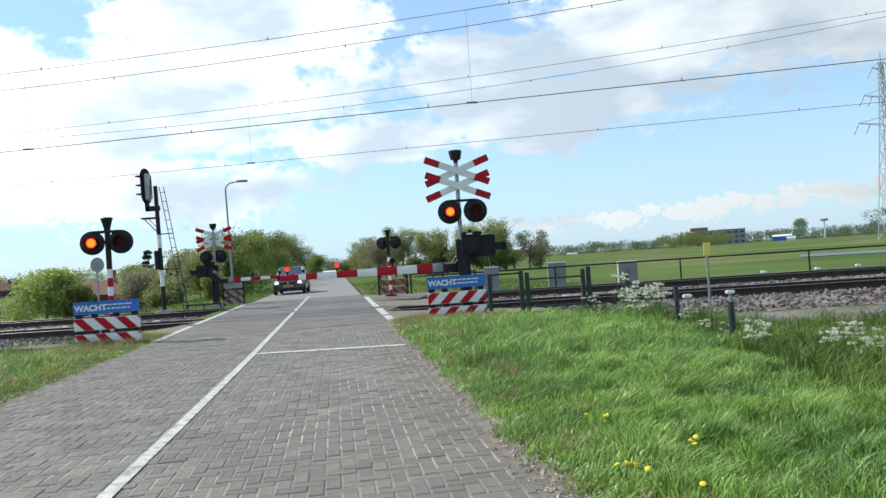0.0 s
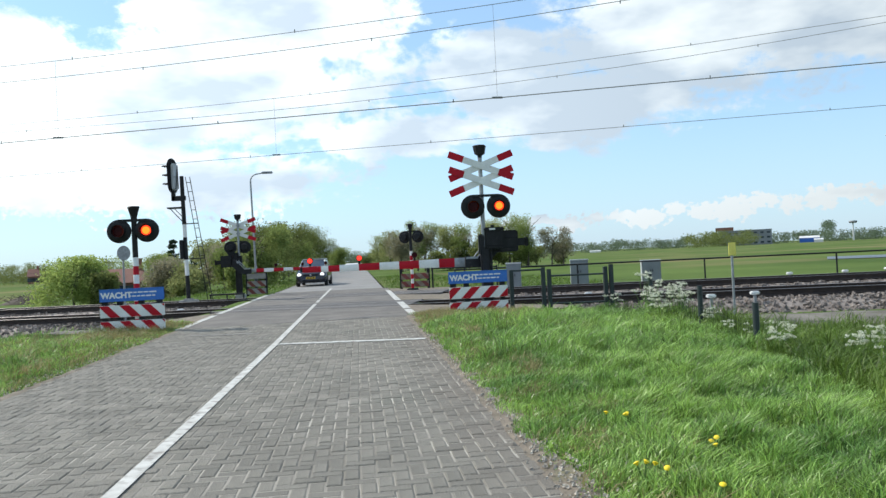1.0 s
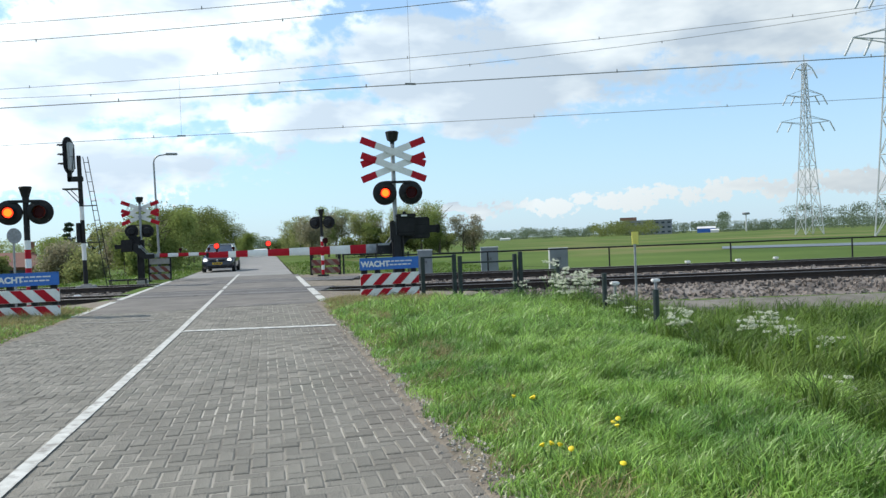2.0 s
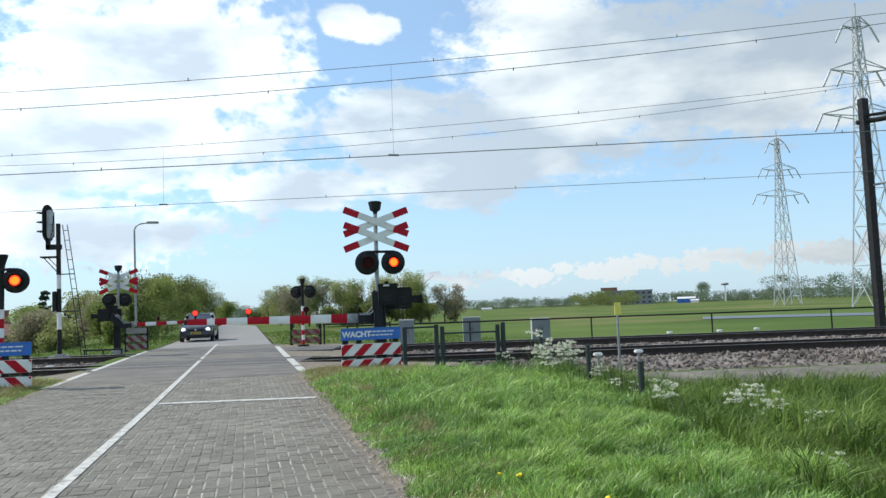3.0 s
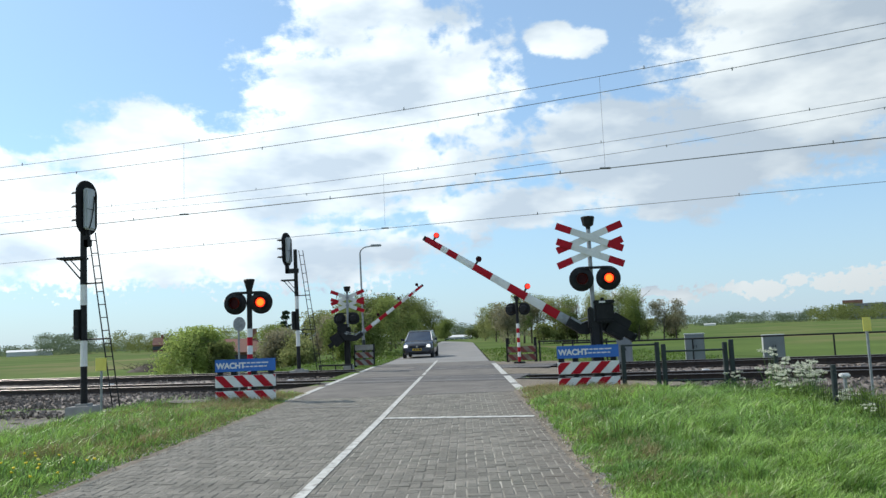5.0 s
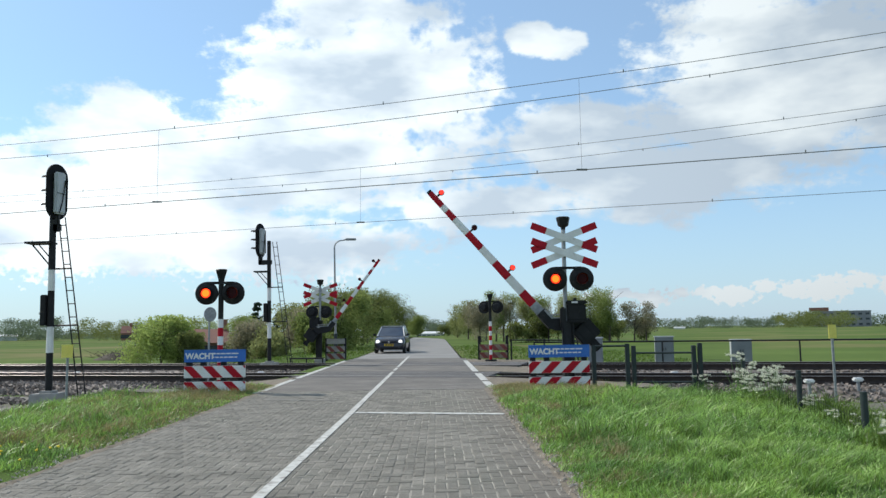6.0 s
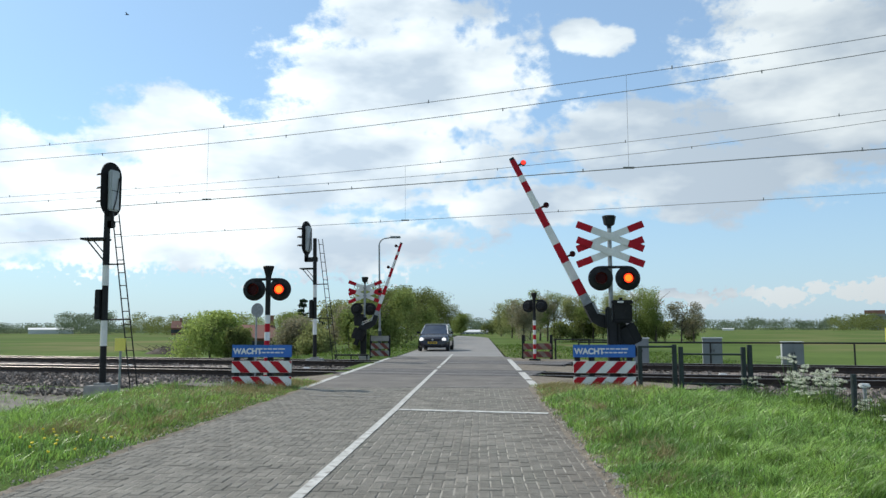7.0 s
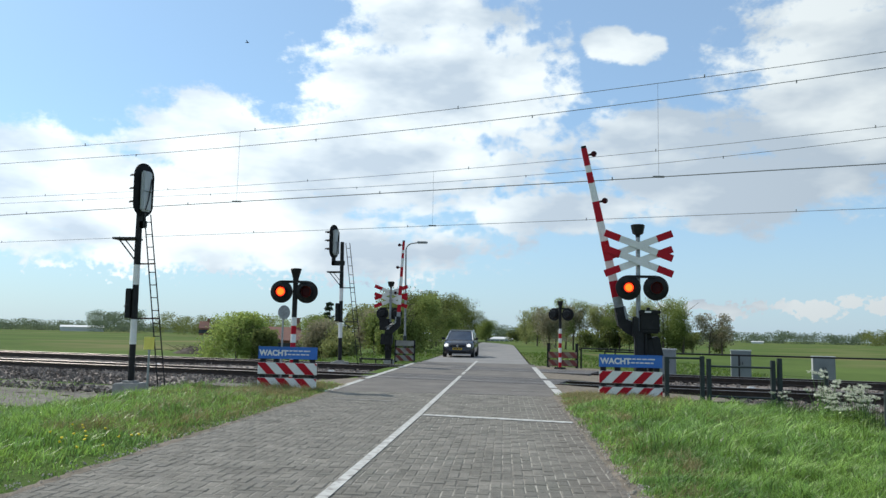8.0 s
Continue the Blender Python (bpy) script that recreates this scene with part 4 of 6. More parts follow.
def round_sign():
    s = thing("round_road_sign", pose(-7.06, 24.0, -0.1, 0, 0, 50), "grey back of a round sign on a pole", "road sign")
    part("pole", Geo().tube((0, 0, -0.3), (0, 0, 2.15), 0.03, n=10), M_GREYPOLE, s)
    part("disc", Geo().ring((0, -0.04, 1.98), (0, -1, 0), [(0.22, -0.01), (0.225, 0.0), (0.22, 0.01)], 28), M_GREYPOLE, s, "round grey sheet disc")
    part("clamp", Geo().box(-0.05, 0.05, -0.05, 0.04, 1.9, 1.94), M_GREYPOLE, s)


round_sign()


def cabinet(x, y, w, h, z, label):
    c = thing("relay_cabinet", pose(x, y, z, 0, 0, TRACK_ANGLE), label, "equipment cabinet", "relay cabinets by the track")
    part("body", Geo().box(-w / 2, w / 2, -0.2, 0.3, 0.06, h - 0.05, ch=0.015), M_CABINET, c)
    part("roof", Geo().box(-w / 2 - 0.03, w / 2 + 0.03, -0.24, 0.34, h - 0.05, h, ch=0.015), M_CABINET_L, c, "pale cap plate")
    part("plinth", Geo().box(-w / 2 - 0.02, w / 2 + 0.02, -0.22, 0.32, -0.3, 0.06), M_CONCRETE, c)
    for e in (-1, 1):
        lo, hi = sorted((e * 0.012, e * (w / 2 - 0.03)))
        d = part("door", Geo().box(lo, hi, -0.214, -0.2, 0.1, h - 0.09, ch=0.004), M_CABINET, c)
        part("handle", Geo().box(e * 0.05 - 0.012, e * 0.05 + 0.012, -0.235, -0.212, h * 0.5, h * 0.5 + 0.1), M_BLACK, d)
    # thin paler sheet over the sunward side: sunlight put into the colour
    part("side_panel", Geo().box(-w / 2 - 0.006, -w / 2, -0.18, 0.28, 0.1, h - 0.08), M_CABINET_L, c, "side sheet with sunlight put into its pale colour", smooth=False)


cabinet(6.54, 32.0, 0.6, 1.15, -0.24, "low grey-green relay cabinet with two doors beside track")
cabinet(9.85, 33.5, 0.78, 1.2, -0.30, "grey relay cabinet with pale side behind the tracks")
cabinet(13.19, 33.5, 0.84, 1.08, -0.36, "grey relay cabinet, wide, with pale side on grass")


# ---- fences ----
def gate_fence():
    f = thing("steel_fence", pose(0, 0, 0), "dark green steel tube fence with a gate panel", "fence")
    tops = [(3.47, 17.3, 0.92), (4.22, 17.3, 0.95), (4.36, 17.3, 0.90), (5.62, 17.05, 0.90), (5.74, 17.0, 0.95)]
    for x, y, t in tops:
        part("post", Geo().box(x - 0.045, x + 0.045, y - 0.045, y + 0.045, -0.6, t, ch=0.008), M_DARKGREEN, f)
    def bar(a, b, r=0.022):
        part("rail_bar", Geo().tube(a, b, r, n=8), M_DARKGREEN, f)
    bar((3.47, 17.3, 0.90), (4.22, 17.3, 0.90))
    bar((4.36, 17.3, 0.74), (5.62, 17.05, 0.74))
    bar((4.36, 17.3, 0.10), (5.62, 17.05, 0.10))


def wire_fence():
    f = thing("wire_fence", pose(0, 0, 0), "low wire mesh fence on dark posts in cow parsley", "fence")
    posts = [(5.80, 17.0, 0.72), (6.12, 15.6, 0.73), (5.72, 12.4, 0.60), (5.16, 9.55, 0.50), (4.75, 6.6, 0.45)]
    for x, y, t in posts[1:4]:
        part("post", Geo().tube((x, y, -0.9), (x, y, t), 0.045, 0.042, 10), M_DARKGREEN, f)
    for (xa, ya, ta), (xb, yb, tb) in zip(posts[:3], posts[1:4]):
        g = Geo()
        a, b = Vector((xa, ya, 0)), Vector((xb, yb, 0))
        for q in (-0.12, -0.36, -0.60):
            g.tube(a + Vector((0, 0, ta + q)), b + Vector((0, 0, tb + q)), 0.003, n=4)
        n = int((b - a).length / 0.11)
        for i in range(n + 1):
            p = a.lerp(b, i / n)
            t = ta + (tb - ta) * i / n
            g.tube(p + Vector((0, 0, t - 0.75)), p + Vector((0, 0, t - 0.30)), 0.003, n=4)
        part("wire_panel", g, M_BLACK, f, "thin dark wire mesh", smooth=False)


def handrail():
    f = thing("track_handrail", pose(0, 0, 0), "long black tube handrail beyond the far track", "railing")
    pts = [(4.2 + i * 5.2, 34.4 - 0.23 * (4.2 + i * 5.2)) for i in range(14)]
    for i, (x, y) in enumerate(pts):
        part("post", Geo().tube((x, y, -0.8), (x, y, 0.72), 0.035, n=8), M_BLACK, f)
        if i:
            xa, ya = pts[i - 1]
            part("rail_bar", Geo().tube((xa, ya, 0.70), (x, y, 0.70), 0.035, n=8), M_BLACK, f)
    f2 = thing("short_railing", pose(0, 0, 0), "short black railing beside the far lamp post", "railing")
    for x, y in ((3.2, 33.4), (4.6, 33.2), (6.0, 33.0)):
        part("post", Geo().tube((x, y, -0.6), (x, y, 0.85), 0.035, n=8), M_BLACK, f2)
    part("rail_bar", Geo().tube((3.2, 33.4, 0.82), (6.0, 33.0, 0.78), 0.03, n=8), M_BLACK, f2)


def low_bar():
    f = thing("low_bar", pose(-5.6, 33.2, 0.0), "low dark steel bar beside the far track", "railing")
    part("rail_bar", Geo().tube((-0.75, 0.1, 0.16), (0.75, -0.1, 0.16), 0.035, n=8), M_BLACK, f)
    for x in (-0.7, 0.0, 0.7):
        part("post", Geo().tube((x, -0.133 * x, -0.5), (x, -0.133 * x, 0.16), 0.03, n=8), M_BLACK, f)


gate_fence()
wire_fence()
low_bar()
handrail()


def rail_marker(x, y, z, stake=0.12):
    s = thing("white_marker", pose(x, y, z), "small white painted box beside the rail", "track marker", "white track markers")
    part("box", Geo().box(-0.11, 0.11, -0.08, 0.08, -0.02, 0.07, ch=0.025), M_WHITE, s)
    part("foot", Geo().box(-0.03, 0.03, -0.03, 0.03, -stake, -0.02), M_GREYPOLE if stake > 0.2 else M_BLACK, s)


for _x, _y in ((8.73, 18.3), (10.05, 18.6), (16.95, 28.6), (18.9, 28.0), (20.9, 28.3)):
    rail_marker(_x, _y, -0.03, 0.8)
for _x, _s in ((6.9, 2.1), (-5.9, 2.2), (-12.8, 2.2)):
    rail_marker(_x, NEAR_Y - TRACK_S * _x + _s, -0.06)


# ---- overhead line ----
def overhead():
    o = thing("overhead_line", pose(0, 0, 0), "dark overhead wires and droppers above both tracks", "overhead line")
    # each track's plane, then its wires: height, slope and sag of the hanging curve, radius
    sets = [(23.04, [(8.413, 0.0445, 0.00129, 0.009), (7.904, 0.0487, 0.00164, 0.010), (5.807, 0.0163, 0.00004, 0.014)]),
            (30.14, [(8.045, 0.0386, 0.00108, 0.009), (7.557, 0.0344, 0.00197, 0.009), (5.716, 0.0126, 0.00003, 0.010)])]

    def level(wire, x):
        z, k, c, _ = wire
        low = max(-k / (2 * c), -30.0)
        q = max(low, min(26.0, x))
        return z + k * q + c * q * q + (x - 26.0) * (k + 52 * c) * 0.4 * (x > 26.0)

    for y0, wires in sets:
        def at(x, z):
            return Vector((x, y0 - TRACK_S * x, z))
        for n, wire in enumerate(wires):
            part("wire", Geo().rope([at(i * 2.0, level(wire, i * 2.0)) for i in range(-32, 37)], wire[3]), M_WIRE, o)
            for j in range(9):
                x = -30 + j * 7.1 + n * 2.3
                part("wire_clip", Geo().tube(at(x, level(wire, x) - (0.07 if n == 1 else 0.02)), at(x, level(wire, x) + (0.02 if n == 1 else 0.08)), 0.016, n=6), M_WIRE, o)
    for (y0, wires), x in ((sets[0], -9.27), (sets[0], 4.26), (sets[1], -3.05)):
        p = Vector((x, y0 - TRACK_S * x, 0))
        a, b = level(wires[0], x), level(wires[2], x)
        part("dropper", Geo().tube(p + Vector((0, 0, b)), p + Vector((0, 0, a)), 0.0045, n=5), M_WIRE, o, "thin vertical dropper wire")
        part("contact_clamp", Geo().box(p.x - 0.16, p.x + 0.16, p.y - 0.02, p.y + 0.02, b - 0.02, b + 0.035, ch=0.008), M_WIRE, o)


overhead()


def mast():
    m = thing("catenary_mast", pose(25.9, 26.9, -0.5), "dark steel overhead line mast with cross arm", "mast")
    part("column", Geo().box(-0.16, 0.16, -0.15, 0.15, -0.3, 10.2, ch=0.01), M_BLACK, m)
    part("foot", Geo().box(-0.4, 0.4, -0.4, 0.4, -0.4, 0.25, ch=0.03), M_CONCRETE, m)
    t = Vector((math.cos(radians(55)), -math.sin(radians(55)), 0.0))
    part("cross_arm", Geo().tube(Vector((0, 0, 9.2)) - t * 0.3, Vector((0, 0, 9.2)) + t * 10, 0.11, n=8).tube(Vector((0, 0, 9.45)), Vector((0, 0, 9.35)) + t * 10, 0.07, n=8), M_BLACK, m)
    part("lower_arm", Geo().tube(Vector((0, 0, 6.4)), Vector((0, 0, 6.7)) + t * 2.6, 0.05, n=8), M_GREYPOLE, m)


mast()


# ---- pylons ----
def pylon(x, y, h, turn, label):
    p = thing("power_pylon", pose(x, y, -0.6, 0, 0, turn), label, "power pylon", "lattice pylons")

    def half(z):
        f = z / h
        return 0.040 * h * (1 - f) ** 1.3 + 0.014 * h * (1 - 0.5 * f)
    zs = [0, 0.14, 0.27, 0.39, 0.50, 0.60, 0.68, 0.75, 0.81, 0.87, 0.92, 0.97]
    zs = [q * h for q in zs]
    r = 0.0026 * h
    for sx, sy in ((-1, -1), (1, -1), (1, 1), (-1, 1)):
        g = Geo().rope([(sx * half(q), sy * half(q), q) for q in zs], r, 5)
        part("leg", g, M_PYLON, p)
    g = Geo()
    for a, b in zip(zs, zs[1:]):
        A, B = half(a), half(b)
        for k in range(4):
            c, s = [(1, 0), (0, 1), (-1, 0), (0, -1)][k]
            def side(u, w):
                return (c * w - s * u, s * w + c * u)
            for u in (-1, 1):
                pa, pb = side(u * A, A), side(-u * B, B)
                g.tube((*pa, a), (*pb, b), r * 0.55, n=4)
            pa, pb = side(-B, B), side(B, B)
            g.tube((*pa, b), (*pb, b), r * 0.5, n=4)
    part("bracing", g, M_PYLON, p, "crossed lattice bracing", smooth=False)
    for z, w in ((0.63, 0.145), (0.78, 0.105), (0.93, 0.05)):
        for s in (-1, 1):
            g = Geo()
            q = half(z * h)
            tip = (s * w * h, 0, z * h + 0.012 * h)
            for sy in (-1, 1):
                g.tube((s * q, sy * q, z * h), tip, r * 0.8, n=4).tube((s * q, sy * q, z * h + 0.04 * h), tip, r * 0.7, n=4)
            arm = part("cross_arm", g, M_PYLON, p, smooth=False)
            for f in ((1.0, 0.55) if w > 0.1 else (1.0,)):
                xx = s * w * h * f
                part("insulator", Geo().tube((xx, 0, z * h + 0.008 * h), (xx + s * 0.028 * h, 0, z * h - 0.045 * h), 0.0034 * h, n=6), M_PYLON, arm)
    part("peak", Geo().tube((0, 0, zs[-1]), (0, 0, h * 1.02), r, n=5), M_PYLON, p)


pylon(112.5, 141.0, 37.5, -8, "tall grey lattice pylon standing in the far meadow")
pylon(79.5, 82.5, 40.0, -8, "near grey lattice pylon with wide cross arms")


# ---- car ----
M_CAR = mat("dark_blue_car_paint", (0.012, 0.012, 0.022), (0.009, 0.009, 0.017), 2, 0.14, 0.0, spec=0.7)
M_CARGLASS = mat("dark_windscreen", (0.035, 0.055, 0.09), (0.025, 0.04, 0.07), 2, 0.05)
M_RUBBER = mat("tyre_rubber", (0.02, 0.02, 0.02), (0.012, 0.012, 0.012), 9, 0.85)
M_RIM = mat("alloy_rim", (0.42, 0.42, 0.43), (0.3, 0.3, 0.31), 6, 0.35, 0.8)
M_PLATE = mat("yellow_number_plate", (0.70, 0.45, 0.03), (0.6, 0.38, 0.02), 6, 0.5)
# silver colour standing for the sky's reflection on the dark car's roof and pillars
M_SKY_SHEEN = mat("painted_sky_sheen", (0.52, 0.54, 0.56), (0.44, 0.46, 0.48), 2, 0.25, 0.3)


def loft(geo, sections):
    """Sections of equal length, each a list of points; closed at both ends."""
    k = len(sections[0])
    p = [q for s in sections for q in s]
    f = []
    for a in range(len(sections) - 1):
        for i in range(k):
            j = (i + 1) % k
            f.append((a * k + i, a * k + j, a * k + k + j, a * k + k + i))
    f += [tuple(range(k - 1, -1, -1)), tuple((len(sections) - 1) * k + i for i in range(k))]
    return geo.add(p, f)


def car():
    c = thing("car", pose(-2.72, 43.6, 0.0, 0, 0, -3), "dark blue small family car with lit headlights, waiting", "car")

    def section(y, w, z0, z1, crown=0.03):
        h = [(-w * 0.86, z0), (-w * 0.97, z0 + 0.1), (-w, z0 + (z1 - z0) * 0.55), (-w * 0.965, z1 - 0.06), (-w * 0.88, z1), (-w * 0.4, z1 + crown),
             (w * 0.4, z1 + crown), (w * 0.88, z1), (w * 0.965, z1 - 0.06), (w, z0 + (z1 - z0) * 0.55), (w * 0.97, z0 + 0.1), (w * 0.86, z0)]
        return [(x, y, z) for x, z in h]
    g = loft(Geo(), [section(0.0, 0.72, 0.30, 0.60), section(0.08, 0.80, 0.24, 0.70), section(0.3, 0.86, 0.20, 0.80), section(0.75, 0.88, 0.19, 0.90), section(1.05, 0.885, 0.19, 0.97),
                     section(2.6, 0.885, 0.19, 0.99), section(3.8, 0.86, 0.2, 0.98), section(4.1, 0.80, 0.28, 0.9)])
    part("body", g, M_CAR, c, "dark blue painted body")

    cabin = Geo().add([(-0.82, 1.0, 0.93), (0.82, 1.0, 0.93), (0.84, 3.95, 0.95), (-0.84, 3.95, 0.95), (-0.645, 1.85, 1.49), (0.645, 1.85, 1.49), (0.645, 3.2, 1.53), (-0.645, 3.2, 1.53)],
                      [(0, 1, 5, 4), (1, 2, 6, 5), (2, 3, 7, 6), (3, 0, 4, 7), (4, 5, 6, 7)])
    part("cabin", cabin, M_CAR, c, smooth=False)
    part("roof", Geo().box(-0.65, 0.65, 1.84, 3.25, 1.50, 1.565, ch=0.03), M_SKY_SHEEN, c, "car roof coloured silver for the sky's reflection")
    ws = Geo().add([(-0.75, 0.985, 0.965), (0.75, 0.985, 0.965), (0.60, 1.805, 1.475), (-0.60, 1.805, 1.475), (-0.75, 1.0, 0.955), (0.75, 1.0, 0.955), (0.60, 1.82, 1.465), (-0.60, 1.82, 1.465)],
                   [(0, 1, 2, 3), (0, 4, 5, 1), (1, 5, 6, 2), (2, 6, 7, 3), (3, 7, 4, 0)])
    part("windscreen", ws, M_CARGLASS, c, "dark reflecting windscreen", smooth=False)
    for s in (-1, 1):
        part("pillar", Geo().tube((s * 0.79, 1.0, 0.955), (s * 0.635, 1.83, 1.49), 0.035, 0.03, 8).tube((s * 0.635, 1.83, 1.49), (s * 0.64, 3.2, 1.535), 0.03, 0.03, 8), M_SKY_SHEEN, c, "windscreen pillar and roof bar, sky's reflection coloured silver")
        part("side_window", Geo().add([(s * 0.835, 1.3, 1.0), (s * 0.85, 3.6, 1.0), (s * 0.668, 3.2, 1.46), (s * 0.668, 1.95, 1.44)], [(0, 1, 2, 3)]), M_CARGLASS, c, smooth=False)
        hl = part("headlight", Geo().ring((s * 0.64, 0.06, 0.66), (s * 0.25, -1, 0.25), [(0.12, -0.05), (0.115, 0.02), (0.07, 0.035)], 16), M_HEADLIGHT, c, "lit headlight")
        part("mirror", Geo().box(s * 0.98 - 0.09, s * 0.98 + 0.09, 1.2, 1.32, 0.98, 1.12, ch=0.03).box(min(s * 0.82, s * 0.95), max(s * 0.82, s * 0.95), 1.24, 1.28, 1.0, 1.04), M_CAR, c)
        for yy in (0.75, 3.3):
            wheel = part("wheel", Geo().ring((s * 0.80, yy, 0.31), (s, 0, 0), [(0.2, -0.09), (0.30, -0.09), (0.315, -0.06), (0.315, 0.06), (0.30, 0.09), (0.2, 0.09)], 24), M_RUBBER, c, "black tyre")
            part("rim", Geo().ring((s * 0.80, yy, 0.31), (s, 0, 0), [(0.2, 0.02), (0.2, 0.085), (0.15, 0.07), (0.03, 0.08)], 18), M_RIM, wheel, "grey alloy rim")
    part("grille", Geo().box(-0.42, 0.42, -0.02, 0.02, 0.60, 0.69, ch=0.008), M_BLACK, c)
    part("lower_grille", Geo().box(-0.5, 0.5, -0.02, 0.06, 0.27, 0.38, ch=0.01), M_BLACK, c)
    part("badge", Geo().ring((0, -0.02, 0.645), (0, -1, 0), [(0.06, 0.0), (0.05, 0.015)], 14), M_RIM, c)
    pl = part("number_plate", Geo().box(-0.26, 0.26, -0.035, -0.01, 0.43, 0.54, ch=0.004), M_PLATE, c, "yellow number plate with dark bars")
    for i in range(3):
        part("plate_bar", Geo().box(-0.2 + i * 0.15, -0.09 + i * 0.15, -0.039, -0.035, 0.455, 0.515), M_BLACK, pl, smooth=False)


car()


# ---- bird ----
def bird():
    b = thing("bird", pose(-46, 95, 40), "small dark bird gliding high in the sky", "bird")
    body = Geo().ring((0, 0, 0), (1, 0, 0), [(0.02, -0.35), (0.10, -0.15), (0.12, 0.05), (0.07, 0.25), (0.03, 0.36)], 10)
    part("body", body, M_BLACK_MATT, b)
    for s in (-1, 1):
        part("wing", Geo().add([(0.12, s * 0.08, 0.03), (-0.12, s * 0.08, 0.03), (-0.08, s * 0.75, 0.18), (0.02, s * 0.8, 0.19), (0.1, s * 0.45, 0.16),
                                (0.12, s * 0.08, 0.05), (-0.12, s * 0.08, 0.05), (-0.08, s * 0.75, 0.19), (0.02, s * 0.8, 0.2), (0.1, s * 0.45, 0.18)],
                               [(0, 1, 2, 3, 4), (9, 8, 7, 6, 5), (0, 5, 6, 1), (1, 6, 7, 2), (2, 7, 8, 3), (3, 8, 9, 4), (4, 9, 5, 0)]), M_BLACK_MATT, b, smooth=False)
    part("tail", Geo().box(-0.5, -0.3, -0.06, 0.06, -0.01, 0.015), M_BLACK_MATT, b)
    return b


BIRD = bird()


# ---- trees and shrubs ----
def leaf_quads(rng, centres, per, spread, size, flat=0.8):
    """Small tilted quads scattered round the centres."""
    c = np.repeat(np.asarray(centres), per, 0)
    n = len(c)
    p = c + np.clip(rng.normal(0, 1, (n, 3)), -1.5, 1.5) * np.array([spread, spread, spread * flat])
    a = rng.normal(0, 1, (n, 3))
    a /= np.linalg.norm(a, axis=1, keepdims=True)
    b = np.cross(a, rng.normal(0, 1, (n, 3)))
    b /= np.linalg.norm(b, axis=1, keepdims=True)
    s = size * rng.uniform(0.5, 1.3, (n, 1))
    q = np.stack([p - a * s, p + b * s * 0.55, p + a * s, p - b * s * 0.55], 1)
    return q.reshape(-1, 3), n


def crown_centres(rng, n, w, d, z0, z1, hollow=0.35, top=1.0):
    """Clump centres in an uneven crown: fuller in the middle, ragged outside."""
    out = []
    lobes = [(rng.uniform(-0.55, 0.55) * w, rng.uniform(-0.5, 0.5) * d, rng.uniform(0.25, 0.95), rng.uniform(0.30, 0.6)) for _ in range(7)]
    while len(out) < n:
        lx, ly, lz, lr = lobes[rng.integers(len(lobes))]
        v = rng.normal(0, 1, 3)
        v /= np.linalg.norm(v)
        r = lr * rng.uniform(hollow, 1.0)
        x, y, z = lx + v[0] * r * w, ly + v[1] * r * d, lz + v[2] * r * 0.7
        if z < 0 or z > top:
            continue
        out.append((x, y, z0 + z * (z1 - z0)))
    return out


def tree(x, y, h, w, leaf, label, seed, clear=0.25, density=1.0, trunks=1, size=0.16, category="tree", name="tree", ground=None):
    rng = np.random.default_rng(seed)
    z = float(height(x, y)) if ground is None else ground
    t = thing(name, pose(x, y, z), label, category, "trees beside the road" if name == "tree" else "shrubs in the scrub")
    wood = Geo()
    for k in range(trunks):
        ox, oy = (0, 0) if trunks == 1 else (rng.uniform(-0.4, 0.4) * w, rng.uniform(-0.3, 0.3) * w)
        r = 0.022 * h * (1.0 if trunks == 1 else 0.6)
        top = Vector((ox + rng.uniform(-0.1, 0.1) * w, oy, h * 0.82))
        mid = Vector((ox + rng.uniform(-0.06, 0.06) * w, oy, h * 0.4))
        wood.tube((ox, oy, -0.3), mid, r, r * 0.7, 8).tube(mid, top, r * 0.7, r * 0.2, 7)
        for i in range(9):
            f = rng.uniform(0.3, 0.95)
            base = Vector((ox, oy, 0)).lerp(top, f) if f > 0.5 else Vector((ox, oy, 0)).lerp(mid, f * 2)
            ang = rng.uniform(0, 6.28)
            tip = base + Vector((math.cos(ang) * w * 0.38, math.sin(ang) * w * 0.38, h * rng.uniform(0.10, 0.28)))
            wood.tube(base, tip, r * 0.32, r * 0.08, 5)
    part("trunk", wood, M_BARK, t, "brown-grey trunk with limbs")
    n = int(95 * density)
    cc = crown_centres(rng, n, w * 0.5, w * 0.5, h * clear, h)
    v, k = leaf_quads(rng, cc, int(24 * (0.15 / size) ** 1.7), 0.052 * w + 0.12, size)
    ob = new("crown", quads_mesh("crown", v, k, leaf))
    ob.parent = t
    return t


_row = [  # x, y, height, width, leaf, seed
    (-6.6, 52, 4.2, 4.6, M_LEAF_MID, 11), (-7.6, 60, 4.4, 5.4, M_LEAF_DARK, 12), (-6.6, 68, 4.6, 5.2, M_LEAF_DARK, 13), (-7.0, 78, 4.9, 5.6, M_LEAF_MID, 14), (-6.7, 90, 5.3, 6.2, M_LEAF_DARK, 15),
    (-7.4, 104, 5.5, 6.0, M_LEAF_DARK, 16), (-3.4, 138, 3.6, 5.0, M_LEAF_MID, 17), (-5.6, 142, 5.4, 5.4, M_LEAF_DARK, 18),
]
for _x, _y, _h, _w, _l, _s in _row:
    tree(_x, _y, _h, _w, _l, "leafy dark green roadside tree with a low crown", _s, clear=0.0, density=1.9, size=0.08)
